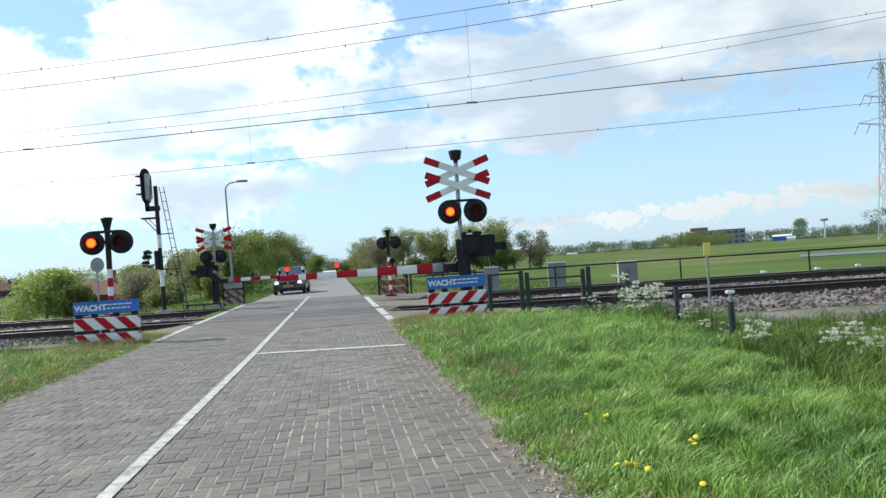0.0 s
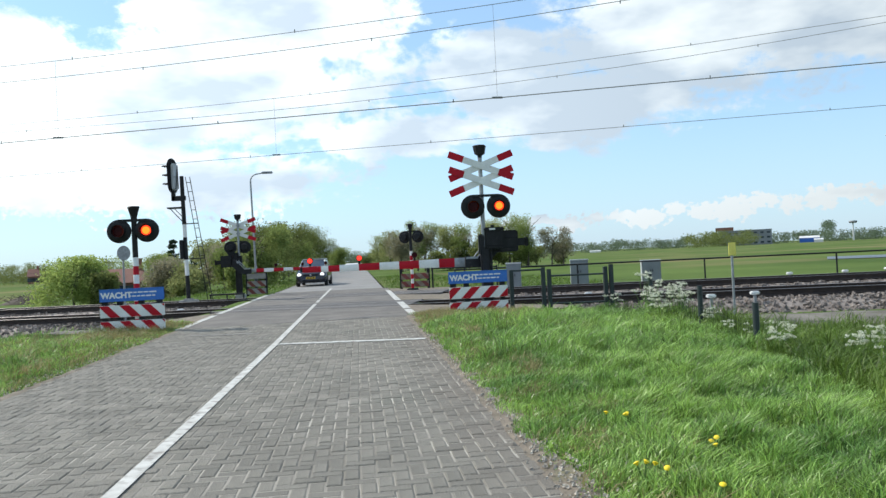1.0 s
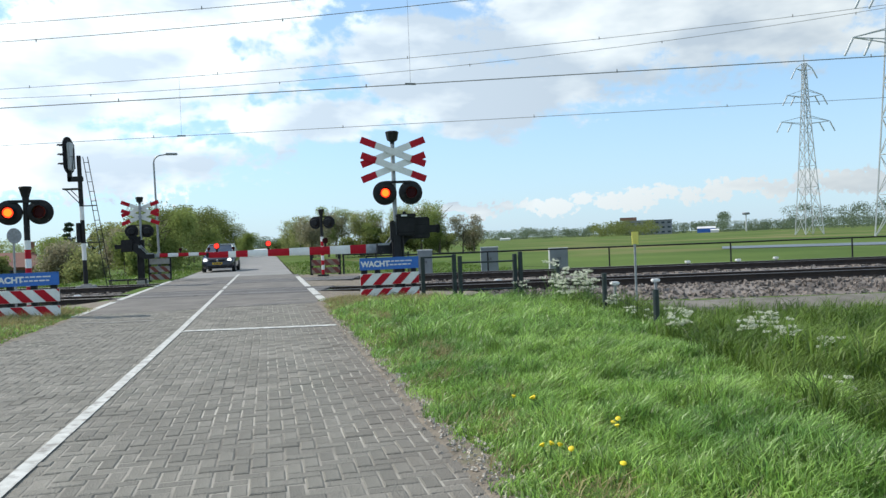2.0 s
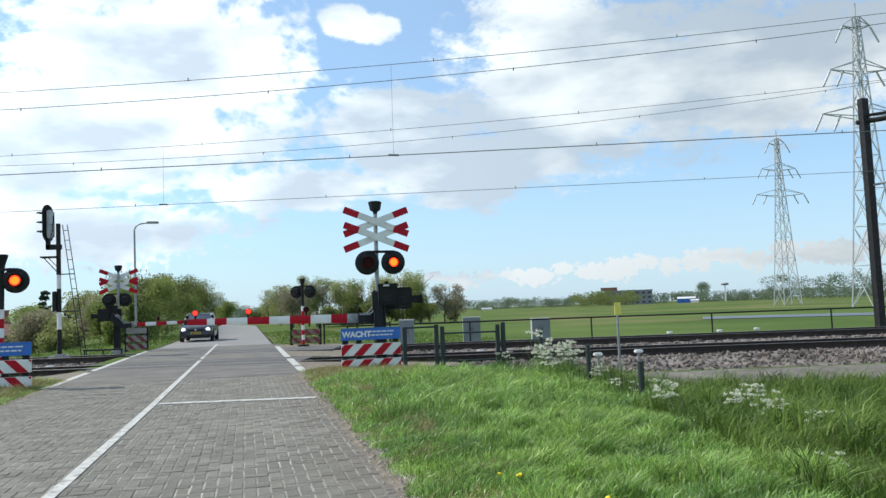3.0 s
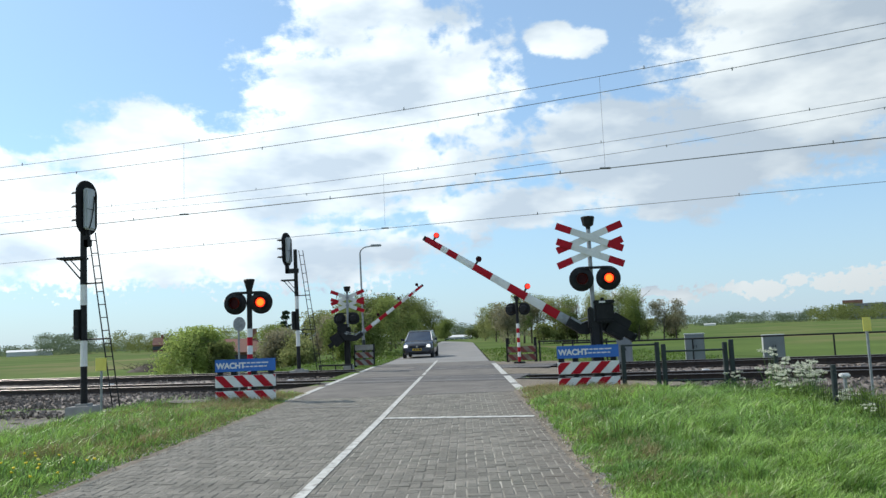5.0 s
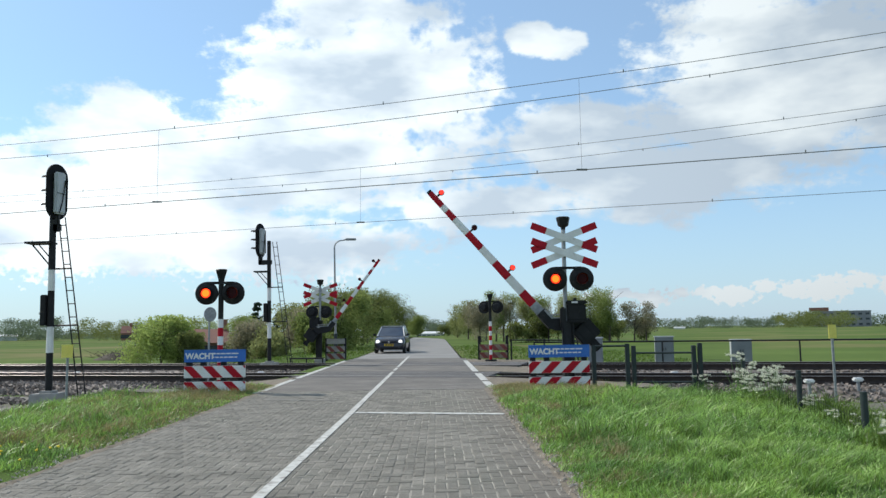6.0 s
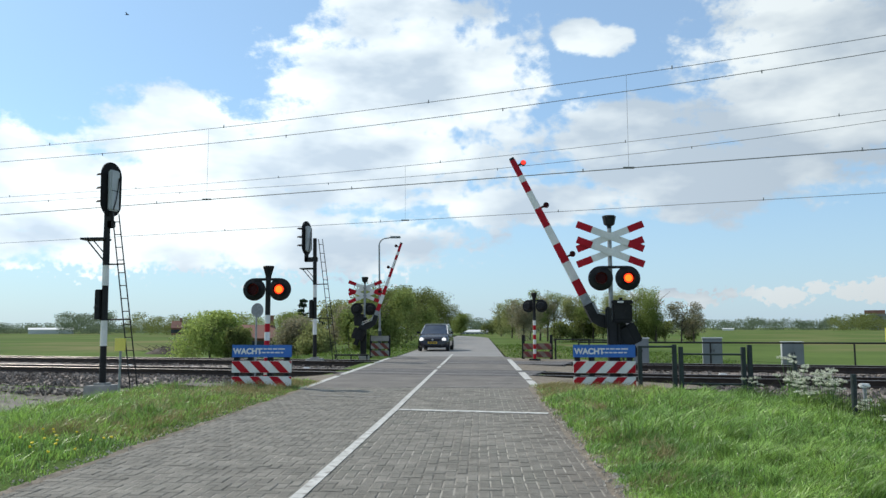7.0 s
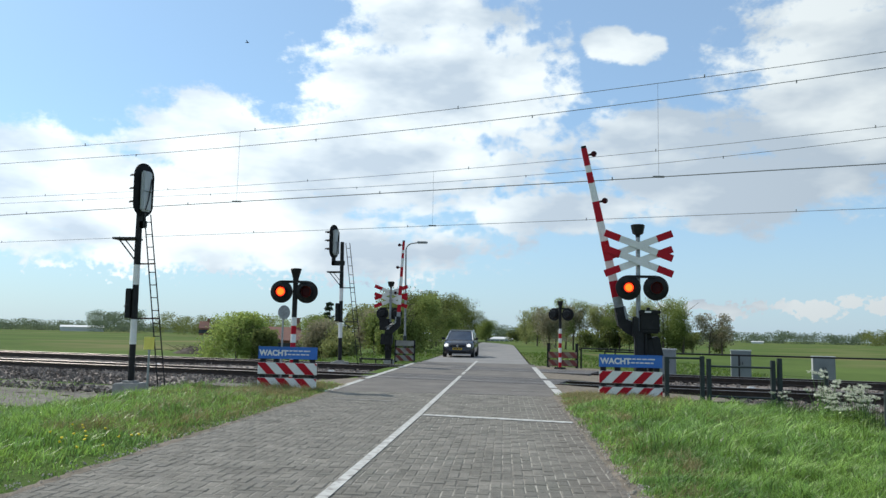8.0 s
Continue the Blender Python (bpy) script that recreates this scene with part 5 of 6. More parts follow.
for _x, _y, _h, _w, _l, _s, _c in [
    (4.5, 78, 3.9, 3.6, M_LEAF_BROWN, 31, 0.0), (4.0, 98, 4.7, 4.6, M_LEAF_PALE, 32, 0.0), (5.8, 90, 4.3, 3.8, M_LEAF_BROWN, 33, 0.0), (3.2, 118, 4.8, 4.4, M_LEAF_PALE, 44, 0.0), (8.0, 104, 6.6, 3.8, M_LEAF_MID, 34, 0.25),
    (10.3, 108, 6.9, 4.4, M_LEAF_MID, 35, 0.3), (12.4, 104, 5.9, 4.2, M_LEAF_PALE, 36, 0.25), (14.8, 102, 6.0, 4.6, M_LEAF_MID, 37, 0.2), (17.2, 100, 6.3, 4.8, M_LEAF_PALE, 38, 0.15),
    (19.6, 98, 6.7, 5.6, M_LEAF_MID, 39, 0.05), (21.8, 97, 6.6, 5.4, M_LEAF_MID, 40, 0.05), (20.7, 101, 7.0, 5.4, M_LEAF_PALE, 45, 0.05), (17.6, 103, 6.2, 5.0, M_LEAF_MID, 46, 0.1), (13.6, 106, 5.8, 4.6, M_LEAF_BROWN, 47, 0.1), (9.2, 106, 6.2, 4.2, M_LEAF_BROWN, 48, 0.1)]:
    tree(_x, _y, _h, _w, _l, "airy spring tree with young leaves at the meadow", _s, clear=_c, density=1.1, size=0.085)
for _x, _y, _h, _w, _s in [(24.4, 95, 4.7, 3.6, 41), (26.2, 96, 4.8, 3.4, 42)]:
    tree(_x, _y, _h, _w, M_LEAF_BROWN, "nearly bare grey-brown tree with fine twigs", _s, clear=0.15, density=0.6, size=0.10)
for i in range(10):
    tree(10.4 + i * 1.75, 99 + (i % 3) * 2, 2.5 + 0.6 * (i % 2), 3.6, M_LEAF_DARK, "dark green hedge bush under the trees", 60 + i, clear=0.0, density=0.7, name="shrub", category="shrub", trunks=2)
# willow bush and scrub on the far left of the tracks
tree(-14.3, 40.5, 2.45, 3.7, M_WILLOW, "pale green willow bush beyond the tracks", 70, clear=0.0, density=2.0, size=0.07, name="shrub", category="shrub", trunks=4)
tree(-12.6, 40.0, 1.7, 1.6, M_LEAF_DARK, "dark low bush beside the willow", 71, clear=0.0, density=0.7, size=0.09, name="shrub", category="shrub", trunks=3)
for i, (sx, sy, sh, sw, sl) in enumerate([(-11.2, 47, 2.3, 2.8, M_LEAF_BROWN), (-9.6, 45, 1.9, 2.4, M_LEAF_PALE), (-8.9, 50, 2.9, 2.8, M_LEAF_BROWN), (-7.6, 47, 2.2, 2.2, M_LEAF_MID), (-13.2, 52, 2.7, 3.0, M_LEAF_MID), (-10.4, 56, 3.4, 3.4, M_LEAF_PALE), (-8.4, 58, 3.6, 3.2, M_LEAF_BROWN), (-6.6, 44, 1.4, 1.6, M_LEAF_MID)]):
    tree(sx, sy, sh, sw, sl, "tangled spring scrub with budding twigs", 80 + i, clear=0.0, density=1.0, size=0.08, name="shrub", category="shrub", trunks=4)


def conifer(x, y, h, seed):
    rng = np.random.default_rng(seed)
    t = thing("conifer", pose(x, y, -0.5), "dark green conifer with drooping branches", "tree")
    part("trunk", Geo().tube((0, 0, -0.2), (0, 0, h * 0.95), 0.1, 0.02, 8), M_BARK, t)
    cc = []
    for i in range(70):
        f = rng.uniform(0.08, 1.0)
        r = (1 - f) * h * 0.26 * rng.uniform(0.4, 1.0) + 0.05
        a = rng.uniform(0, 6.28)
        cc.append((r * math.cos(a), r * math.sin(a), f * h))
    v, k = leaf_quads(rng, cc, 30, 0.14, 0.10, 0.4)
    ob = new("crown", quads_mesh("crown", v, k, M_PINE))
    ob.parent = t


conifer(-14.2, 61, 4.1, 90)
conifer(-13.0, 63, 3.3, 91)


def far_wood(name, label, a0, a1, dist, lo, hi, seed, material, n=420, gap=0.0):
    """A wood far off: one band of leafy clumps along an arc."""
    rng = np.random.default_rng(seed)
    cc = []
    for i in range(n):
        a = radians(rng.uniform(a0, a1))
        d = dist * rng.uniform(0.95, 1.08)
        k = 0.5 + 0.5 * noise.noise(Vector((math.degrees(a) * 0.55, seed, 0)))
        h = lo + (hi - lo) * max(0.0, min(1.0, 0.2 + 0.9 * k))
        z = -0.5 + h * rng.uniform(0.0, 1.0) ** 0.7
        cc.append((d * math.sin(a), d * math.cos(a), z))
    v, k = leaf_quads(rng, cc, 72, 0.0036 * dist, 0.0009 * dist, 0.7)
    tagged(new(name, quads_mesh(name, v, k, material)), label, "woodland", kind="stuff")


far_wood("far_wood", "distant green wood along the left horizon", -48, -16, 330, 1.6, 3.6, 3, M_HAZY_WOOD, 480)
far_wood("far_wood", "clumps of taller trees in the far left fields", -29.5, -26.0, 280, 3.5, 7.6, 4, M_HAZY_WOOD, 110)
far_wood("far_wood", "clump of trees round far farmhouses", -25.0, -17.0, 240, 2.0, 6.5, 5, M_LEAF_DARK, 200)
far_wood("far_wood", "scrub wood behind the railway signal", -17.0, -7.0, 95, 1.5, 4.2, 6, M_LEAF_MID, 200)
far_wood("far_wood", "distant wood along the horizon over the meadow", 13, 62, 620, 3.0, 8.0, 7, M_HAZY_WOOD, 900)
far_wood("far_wood", "darker grove before the far buildings", 24, 28.6, 520, 5.0, 10.0, 8, M_LEAF_DARK, 110)
far_wood("far_wood", "tall grove behind the pylons", 37, 56, 420, 7.0, 14.0, 9, M_HAZY_WOOD, 300)
far_wood("far_wood", "trees closing the end of the road", -4.5, 4.5, 300, 3.2, 5.4, 10, M_HAZY_WOOD, 260)


# ---- far buildings ----
M_BRICK_FAR = mat("far_brick", (0.26, 0.12, 0.085), (0.19, 0.09, 0.065), 0.5, 0.9)
M_TILE_FAR = mat("far_roof_tiles", (0.16, 0.066, 0.046), (0.11, 0.048, 0.036), 0.5, 0.85)
M_GLASS_FAR = mat("far_window_glass", (0.05, 0.06, 0.07), (0.03, 0.04, 0.05), 1, 0.15)
M_BLUEHALL = mat("blue_hall_cladding", (0.02, 0.12, 0.50), (0.018, 0.10, 0.42), 0.2, 0.5)
M_WHITEHALL = mat("white_hall_cladding", (0.66, 0.67, 0.67), (0.55, 0.56, 0.56), 0.2, 0.6)
M_GREYHALL = mat("grey_office_cladding", (0.22, 0.23, 0.25), (0.17, 0.18, 0.2), 0.2, 0.6)


def polar(a, d):
    return d * math.sin(radians(a)), d * math.cos(radians(a))


def block(name, label, a, d, w, h, wall, seed=0, floors=3, tower=None):
    x, y = polar(a, d)
    b = thing(name, pose(x, y, -0.6, 0, 0, -a), label, "building")
    body = part("wall", Geo().box(-w / 2, w / 2, 0, 14, 0, h), wall, b, smooth=False)
    if floors:
        part("roof", Geo().box(-w / 2 - 0.3, w / 2 + 0.3, -0.3, 14.3, h, h + 0.5), M_GREYHALL, b, smooth=False)
    else:
        q = w / 2 + 0.2
        part("roof", Geo().add([(-q, -0.2, h), (q, -0.2, h), (q, 14.2, h), (-q, 14.2, h), (-q, 7, h * 1.45), (q, 7, h * 1.45)],
                               [(0, 1, 5, 4), (2, 3, 4, 5), (0, 4, 3), (1, 2, 5), (0, 3, 2, 1)]), M_WHITEHALL, b, "pale sheet roof", smooth=False)
    n = max(3, int(w / 4))
    for fl in range(floors):
        for i in range(n):
            xx = -w / 2 + (i + 0.5) * w / n
            zz = (fl + 0.5) * h / floors
            part("window", Geo().box(xx - 1.1, xx + 1.1, -0.12, 0.05, zz - 0.6, zz + 0.7), M_GLASS_FAR, b, smooth=False)
    if tower:
        part("plant_room", Geo().box(tower[0], tower[1], 2, 10, h + 0.5, h + tower[2]), M_BRICK_FAR, b, "reddish plant room on the roof", smooth=False)


block("office_block", "distant dark flat-roofed office block among trees", 28.0, 580, 34, 10.2, M_GREYHALL, floors=3, tower=(-20, -8, 3.0))
block("warehouse", "distant low blue and white warehouse", 32.0, 560, 12, 3.0, M_BLUEHALL, floors=0)
block("warehouse", "distant low white shed on the meadow", 17.6, 520, 7, 1.0, M_WHITEHALL, floors=0)
block("farm_shed", "long low white glasshouse in the fields", -29.8, 300, 14, 1.5, M_WHITEHALL, floors=0)


block("warehouse", "distant small white shed beside the blue hall", 32.55, 520, 5, 1.6, M_WHITEHALL, floors=0)


def water_tower():
    x, y = polar(34.63, 560)
    t = thing("water_tower", pose(x, y, -0.6), "distant slender tower with a flat dark disc on top", "tower")
    part("shaft", Geo().tube((0, 0, 0), (0, 0, 11.4), 0.55, 0.4, 12), M_WHITEHALL, t, "pale slender shaft")
    part("disc", Geo().tube((0, 0, 11.2), (0, 0, 12.0), 2.0, 2.6, 18).tube((0, 0, 12.0), (0, 0, 12.7), 2.6, 2.2, 18), M_GREYHALL, t, "flat dark disc head")


water_tower()
far_wood("poplar", "single distant poplar beside the blue hall", 33.0, 33.35, 545, 11.0, 12.2, 12, M_HAZY_WOOD, 26)


def farmhouse(a, d, w, h, label):
    x, y = polar(a, d)
    b = thing("farmhouse", pose(x, y, -0.6, 0, 0, -a), label, "house", "far farmhouses")
    part("wall", Geo().box(-w / 2, w / 2, 0, 7, 0, h * 0.5), M_BRICK_FAR, b, smooth=False)
    part("roof", Geo().add([(-w / 2 - 0.3, -0.3, h * 0.5), (w / 2 + 0.3, -0.3, h * 0.5), (w / 2 + 0.3, 7.3, h * 0.5), (-w / 2 - 0.3, 7.3, h * 0.5), (-w / 2, 3.5, h), (w / 2, 3.5, h)],
                           [(0, 1, 5, 4), (2, 3, 4, 5), (0, 4, 3), (1, 2, 5), (0, 3, 2, 1)]), M_TILE_FAR, b, "red tiled roof", smooth=False)
    part("chimney", Geo().box(w * 0.3, w * 0.3 + 0.6, 3.2, 3.8, h * 0.8, h + 0.8), M_BRICK_FAR, b, smooth=False)
    for i in range(4):
        xx = -w / 2 + (i + 0.5) * w / 4
        part("window", Geo().box(xx - 0.5, xx + 0.5, -0.08, 0.05, h * 0.15, h * 0.4), M_GLASS_FAR, b, smooth=False)


farmhouse(-21.9, 225, 2.6, 4.0, "red brick farmhouse with tiled roof among trees")
farmhouse(-16.5, 64, 3.2, 2.2, "low red roofed farm shed behind the scrub")


def brush_heap():
    """A low heap of brown cuttings and soil on the field's edge."""
    x, y = polar(-22.3, 60)
    rng = np.random.default_rng(17)
    h = thing("brushwood_heap", pose(x, y, -0.55), "low brown heap of cut brushwood and soil in the field", "heap")
    g = Geo()
    n, rings = 22, 5
    for k in range(rings + 1):
        f = k / rings
        for i in range(n):
            a = 2 * math.pi * i / n
            r = (1 - f ** 1.5) * (1 + 0.25 * noise.noise(Vector((math.cos(a) * 2, math.sin(a) * 2, 4))))
            g.v.append((2.1 * r * math.cos(a) + 0.1, 1.1 * r * math.sin(a), -0.1 + 0.7 * f * (1 + 0.35 * noise.noise(Vector((a * 1.5, f * 2, 1))))))
    for k in range(rings):
        for i in range(n):
            g.f.append((k * n + i, k * n + (i + 1) % n, (k + 1) * n + (i + 1) % n, (k + 1) * n + i))
            g.m.append(0)
    part("soil", g, M_BARK, h, "dark brown soil")
    tw = Geo()
    for _ in range(70):
        p = Vector((rng.uniform(-1.8, 1.8), rng.uniform(-0.9, 0.9), rng.uniform(0.15, 0.5)))
        d = Vector((rng.normal(0, 0.5), rng.normal(0, 0.4), rng.uniform(0, 0.45)))
        tw.tube(p, p + d, 0.02, 0.008, 4)
    part("twigs", tw, M_BARK, h, "tangle of bare twigs")


brush_heap()


def glasshouse():
    v = thing("glasshouse", pose(-0.9, 165, -0.45), "low white glasshouse across the end of the road", "building")
    part("wall", Geo().box(-3.4, 2.6, 0, 6, 0, 0.9), M_WHITEHALL, v, smooth=False)
    part("roof", Geo().add([(-3.5, -0.2, 0.9), (2.7, -0.2, 0.9), (2.7, 6.2, 0.9), (-3.5, 6.2, 0.9), (-3.5, 3, 1.35), (2.7, 3, 1.35)], [(0, 1, 5, 4), (2, 3, 4, 5), (0, 4, 3), (1, 2, 5), (0, 3, 2, 1)]), M_WHITEHALL, v, smooth=False)
    for i in range(6):
        part("window", Geo().box(-3.2 + i * 1.0, -2.4 + i * 1.0, -0.05, 0.03, 0.15, 0.6), M_GLASS_FAR, v, smooth=False)


glasshouse()
for _i, (_x, _y, _h) in enumerate([(1.6, 146, 2.0), (-4.0, 155, 1.6), (3.2, 140, 2.6), (5.4, 135, 3.0)]):
    tree(_x, _y, _h, 3.4, M_LEAF_DARK, "dark roadside bush at the bend", 130 + _i, clear=0.0, density=0.8, size=0.13, name="shrub", category="shrub", trunks=2)

M_WATER = mat("still_water", (0.12, 0.145, 0.165), (0.09, 0.11, 0.125), 0.3, 0.5)


def far_water():
    g = Geo()
    pts = [polar(a, 76 - 0.1 * (a - 20)) for a in range(33, 63, 2)]
    n = len(pts)
    g.add([(x, y, -0.50) for x, y in pts] + [(x * 1.14, y * 1.14, -0.50) for x, y in pts], [(i, i + 1, n + i + 1, n + i) for i in range(n - 1)])
    tagged(part("water", g, M_WATER, smooth=False), "strip of grey water in the far meadow", "water", kind="structure")


far_water()


# ---- grass and flowers ----
def blades(name, label, region, count, seed, hmin, hmax, wmin, wmax, material, lean=0.58, power=1.0, tall=None, left_limit=-5.5, beyond=0):
    """Bent blades of grass scattered over a stretch of ground."""
    rng = np.random.default_rng(seed)
    x0, x1, y0, y1 = region
    x = rng.uniform(x0, x1, count)
    y = y0 + (y1 - y0) * rng.uniform(0, 1, count) ** power
    z = height(x, y)
    side = np.maximum(x - ROAD_R, ROAD_L - x)
    patch = np.array([noise.noise(Vector((a * 0.9, b * 0.9, seed))) for a, b in zip(x, y)])
    edge = 0.06 + 0.10 * np.array([noise.noise(Vector((0.0, b * 2.3, seed + 5))) for b in y])
    s = (y + TRACK_S * x - NEAR_Y) * 0.97
    keep = (side > edge * 0.8 + 0.35 * rng.random(count) ** 4) & ((s < np.where(x < ROAD_L - 0.8, left_limit + 0.5 * patch - 3.2 * smooth_step(8.2, 9.8, -x + 0.8 * patch) * (1 - smooth_step(11.6, 13.2, -x + 0.8 * patch)), -3.1 - 0.9 * smooth_step(8.0, 11.0, x))) | (s > 11.4))
    if beyond:
        fence_x = np.interp(y, [2.0, 4.6, 6.6, 8.8, 12.4, 17.0], [2.7, 3.6, 4.35, 5.0, 5.72, 5.9]) + 0.35 * patch
        keep &= (x - fence_x) * beyond > -0.15
    x, y, z, side, patch = x[keep], y[keep], z[keep], side[keep], patch[keep]
    n = len(x)
    tuft = np.array([noise.noise(Vector((a * 3.1, b * 3.1, seed + 9))) for a, b in zip(x, y)])
    h = rng.uniform(hmin, hmax, n) * np.clip(0.95 + 0.55 * patch + 1.35 * tuft, 0.28, 2.0) * np.clip(0.4 + side * 0.5, 0.4, 1.0)
    if tall is not None:
        h *= tall(x, y)
    w = rng.uniform(wmin, wmax, n)
    ang = rng.uniform(0, 6.283, n)
    d = np.stack([np.cos(ang), np.sin(ang), 0 * ang], 1)
    swirl = np.array([noise.noise(Vector((a * 1.6, b * 1.6, seed + 3))) * 5.0 for a, b in zip(x, y)])
    bend = rng.normal(0, lean, (n, 2)) * h[:, None] + np.stack([(0.15 + 0.22 * np.cos(swirl)) * h, (0.22 * np.sin(swirl) - 0.05) * h], 1)
    base = np.stack([x, y, z - 0.01], 1)
    mid = base + np.concatenate([bend * 0.3, (h * 0.62)[:, None]], 1)
    top = base + np.concatenate([bend, (h * (1 - 0.15 * rng.random(n)))[:, None]], 1)
    hw = d * w[:, None] * 0.5
    v = np.stack([base - hw, base + hw, mid - hw * 0.8, mid + hw * 0.8, top - hw * 0.12, top + hw * 0.12], 1).reshape(-1, 3)
    idx = np.arange(n, dtype=np.int32)[:, None] * 6 + np.array([0, 1, 3, 2, 2, 3, 5, 4], np.int32)
    me = bpy.data.meshes.new(name)
    me.vertices.add(len(v))
    me.vertices.foreach_set("co", v.astype(np.float32).ravel())
    me.loops.add(8 * n)
    me.loops.foreach_set("vertex_index", idx.ravel())
    me.polygons.add(2 * n)
    me.polygons.foreach_set("loop_start", np.arange(0, 8 * n, 4, dtype=np.int32))
    me.update(calc_edges=True)
    me.materials.append(material)
    tagged(new(name, me), label, "grass", kind="stuff")


def ditch(x, y):
    lane = 1.0 - 0.3 * smooth_step(2.6, 3.6, x - ROAD_R) + 0.5 * smooth_step(5.4, 6.4, x - ROAD_R)
    boards = 1.0 - 0.62 * smooth_step(13.8, 15.8, y) * (1 - smooth_step(3.0, 3.8, np.maximum(x - ROAD_R, ROAD_L - x)))
    return lane * boards


blades("grass", "lush green verge grass blown by the wind", (ROAD_R, 5.1, 2.4, 9.5), 150000, 1, 0.06, 0.15, 0.005, 0.012, M_GRASS, lean=0.42, power=1.25, tall=ditch, beyond=-1)
blades("grass", "lush green verge grass before the fence", (ROAD_R, 5.9, 9.0, 20.5), 74000, 2, 0.08, 0.23, 0.008, 0.018, M_GRASS, tall=ditch, beyond=-1)
blades("grass", "tall dark green grass in the ditch", (4.2, 22.0, 5.5, 19.5), 78000, 3, 0.14, 0.32, 0.010, 0.022, M_GRASS_DARK, beyond=1)
blades("grass", "dark green grass on the near side of the ditch", (2.6, 9.0, 2.4, 9.0), 62000, 24, 0.10, 0.24, 0.006, 0.014, M_GRASS_DARK, lean=0.5, beyond=1)
blades("grass", "rough grass behind the viewpoint", (ROAD_R, 9.0, -6.0, 2.6), 9000, 15, 0.08, 0.22, 0.010, 0.022, M_GRASS)
blades("grass", "rough grass on the near left verge", (-10.0, ROAD_L, -6.0, 4.8), 9000, 16, 0.08, 0.22, 0.010, 0.022, M_GRASS)
blades("grass", "bright green verge grass with dandelions", (-11.5, ROAD_L, 4.5, 19.5), 92000, 4, 0.06, 0.17, 0.008, 0.016, M_GRASS, tall=ditch)
blades("dry_grass", "dry yellowed grass at the end of the verge", (-9.5, ROAD_L, 12.5, 19.0), 6000, 21, 0.05, 0.13, 0.008, 0.016, M_DRYGRASS)
blades("grass", "sparse tufts on the gravel beside the ballast", (-16.0, ROAD_L - 0.4, 15.5, 24.0), 7000, 14, 0.05, 0.16, 0.008, 0.016, M_GRASS, left_limit=-2.6)
blades("grass", "rough grass beyond the tracks", (-16.0, 14.0, 32.5, 60.0), 32000, 5, 0.05, 0.14, 0.03, 0.06, M_GRASS_DARK)
blades("dry_grass", "dry straw-coloured stalks along the road edge", (ROAD_R, ROAD_R + 0.9, 2.5, 18.0), 11000, 6, 0.06, 0.16, 0.004, 0.009, M_DRYGRASS, lean=0.9)
blades("dry_grass", "dry straw-coloured stalks before the boards", (ROAD_R, 3.6, 12.0, 17.8), 12000, 23, 0.05, 0.15, 0.007, 0.014, M_DRYGRASS, lean=0.8)
blades("dry_grass", "dry straw-coloured stalks by the boards", (ROAD_L - 1.8, ROAD_L, 9.0, 19.0), 11000, 7, 0.06, 0.18, 0.006, 0.012, M_DRYGRASS, lean=0.9)


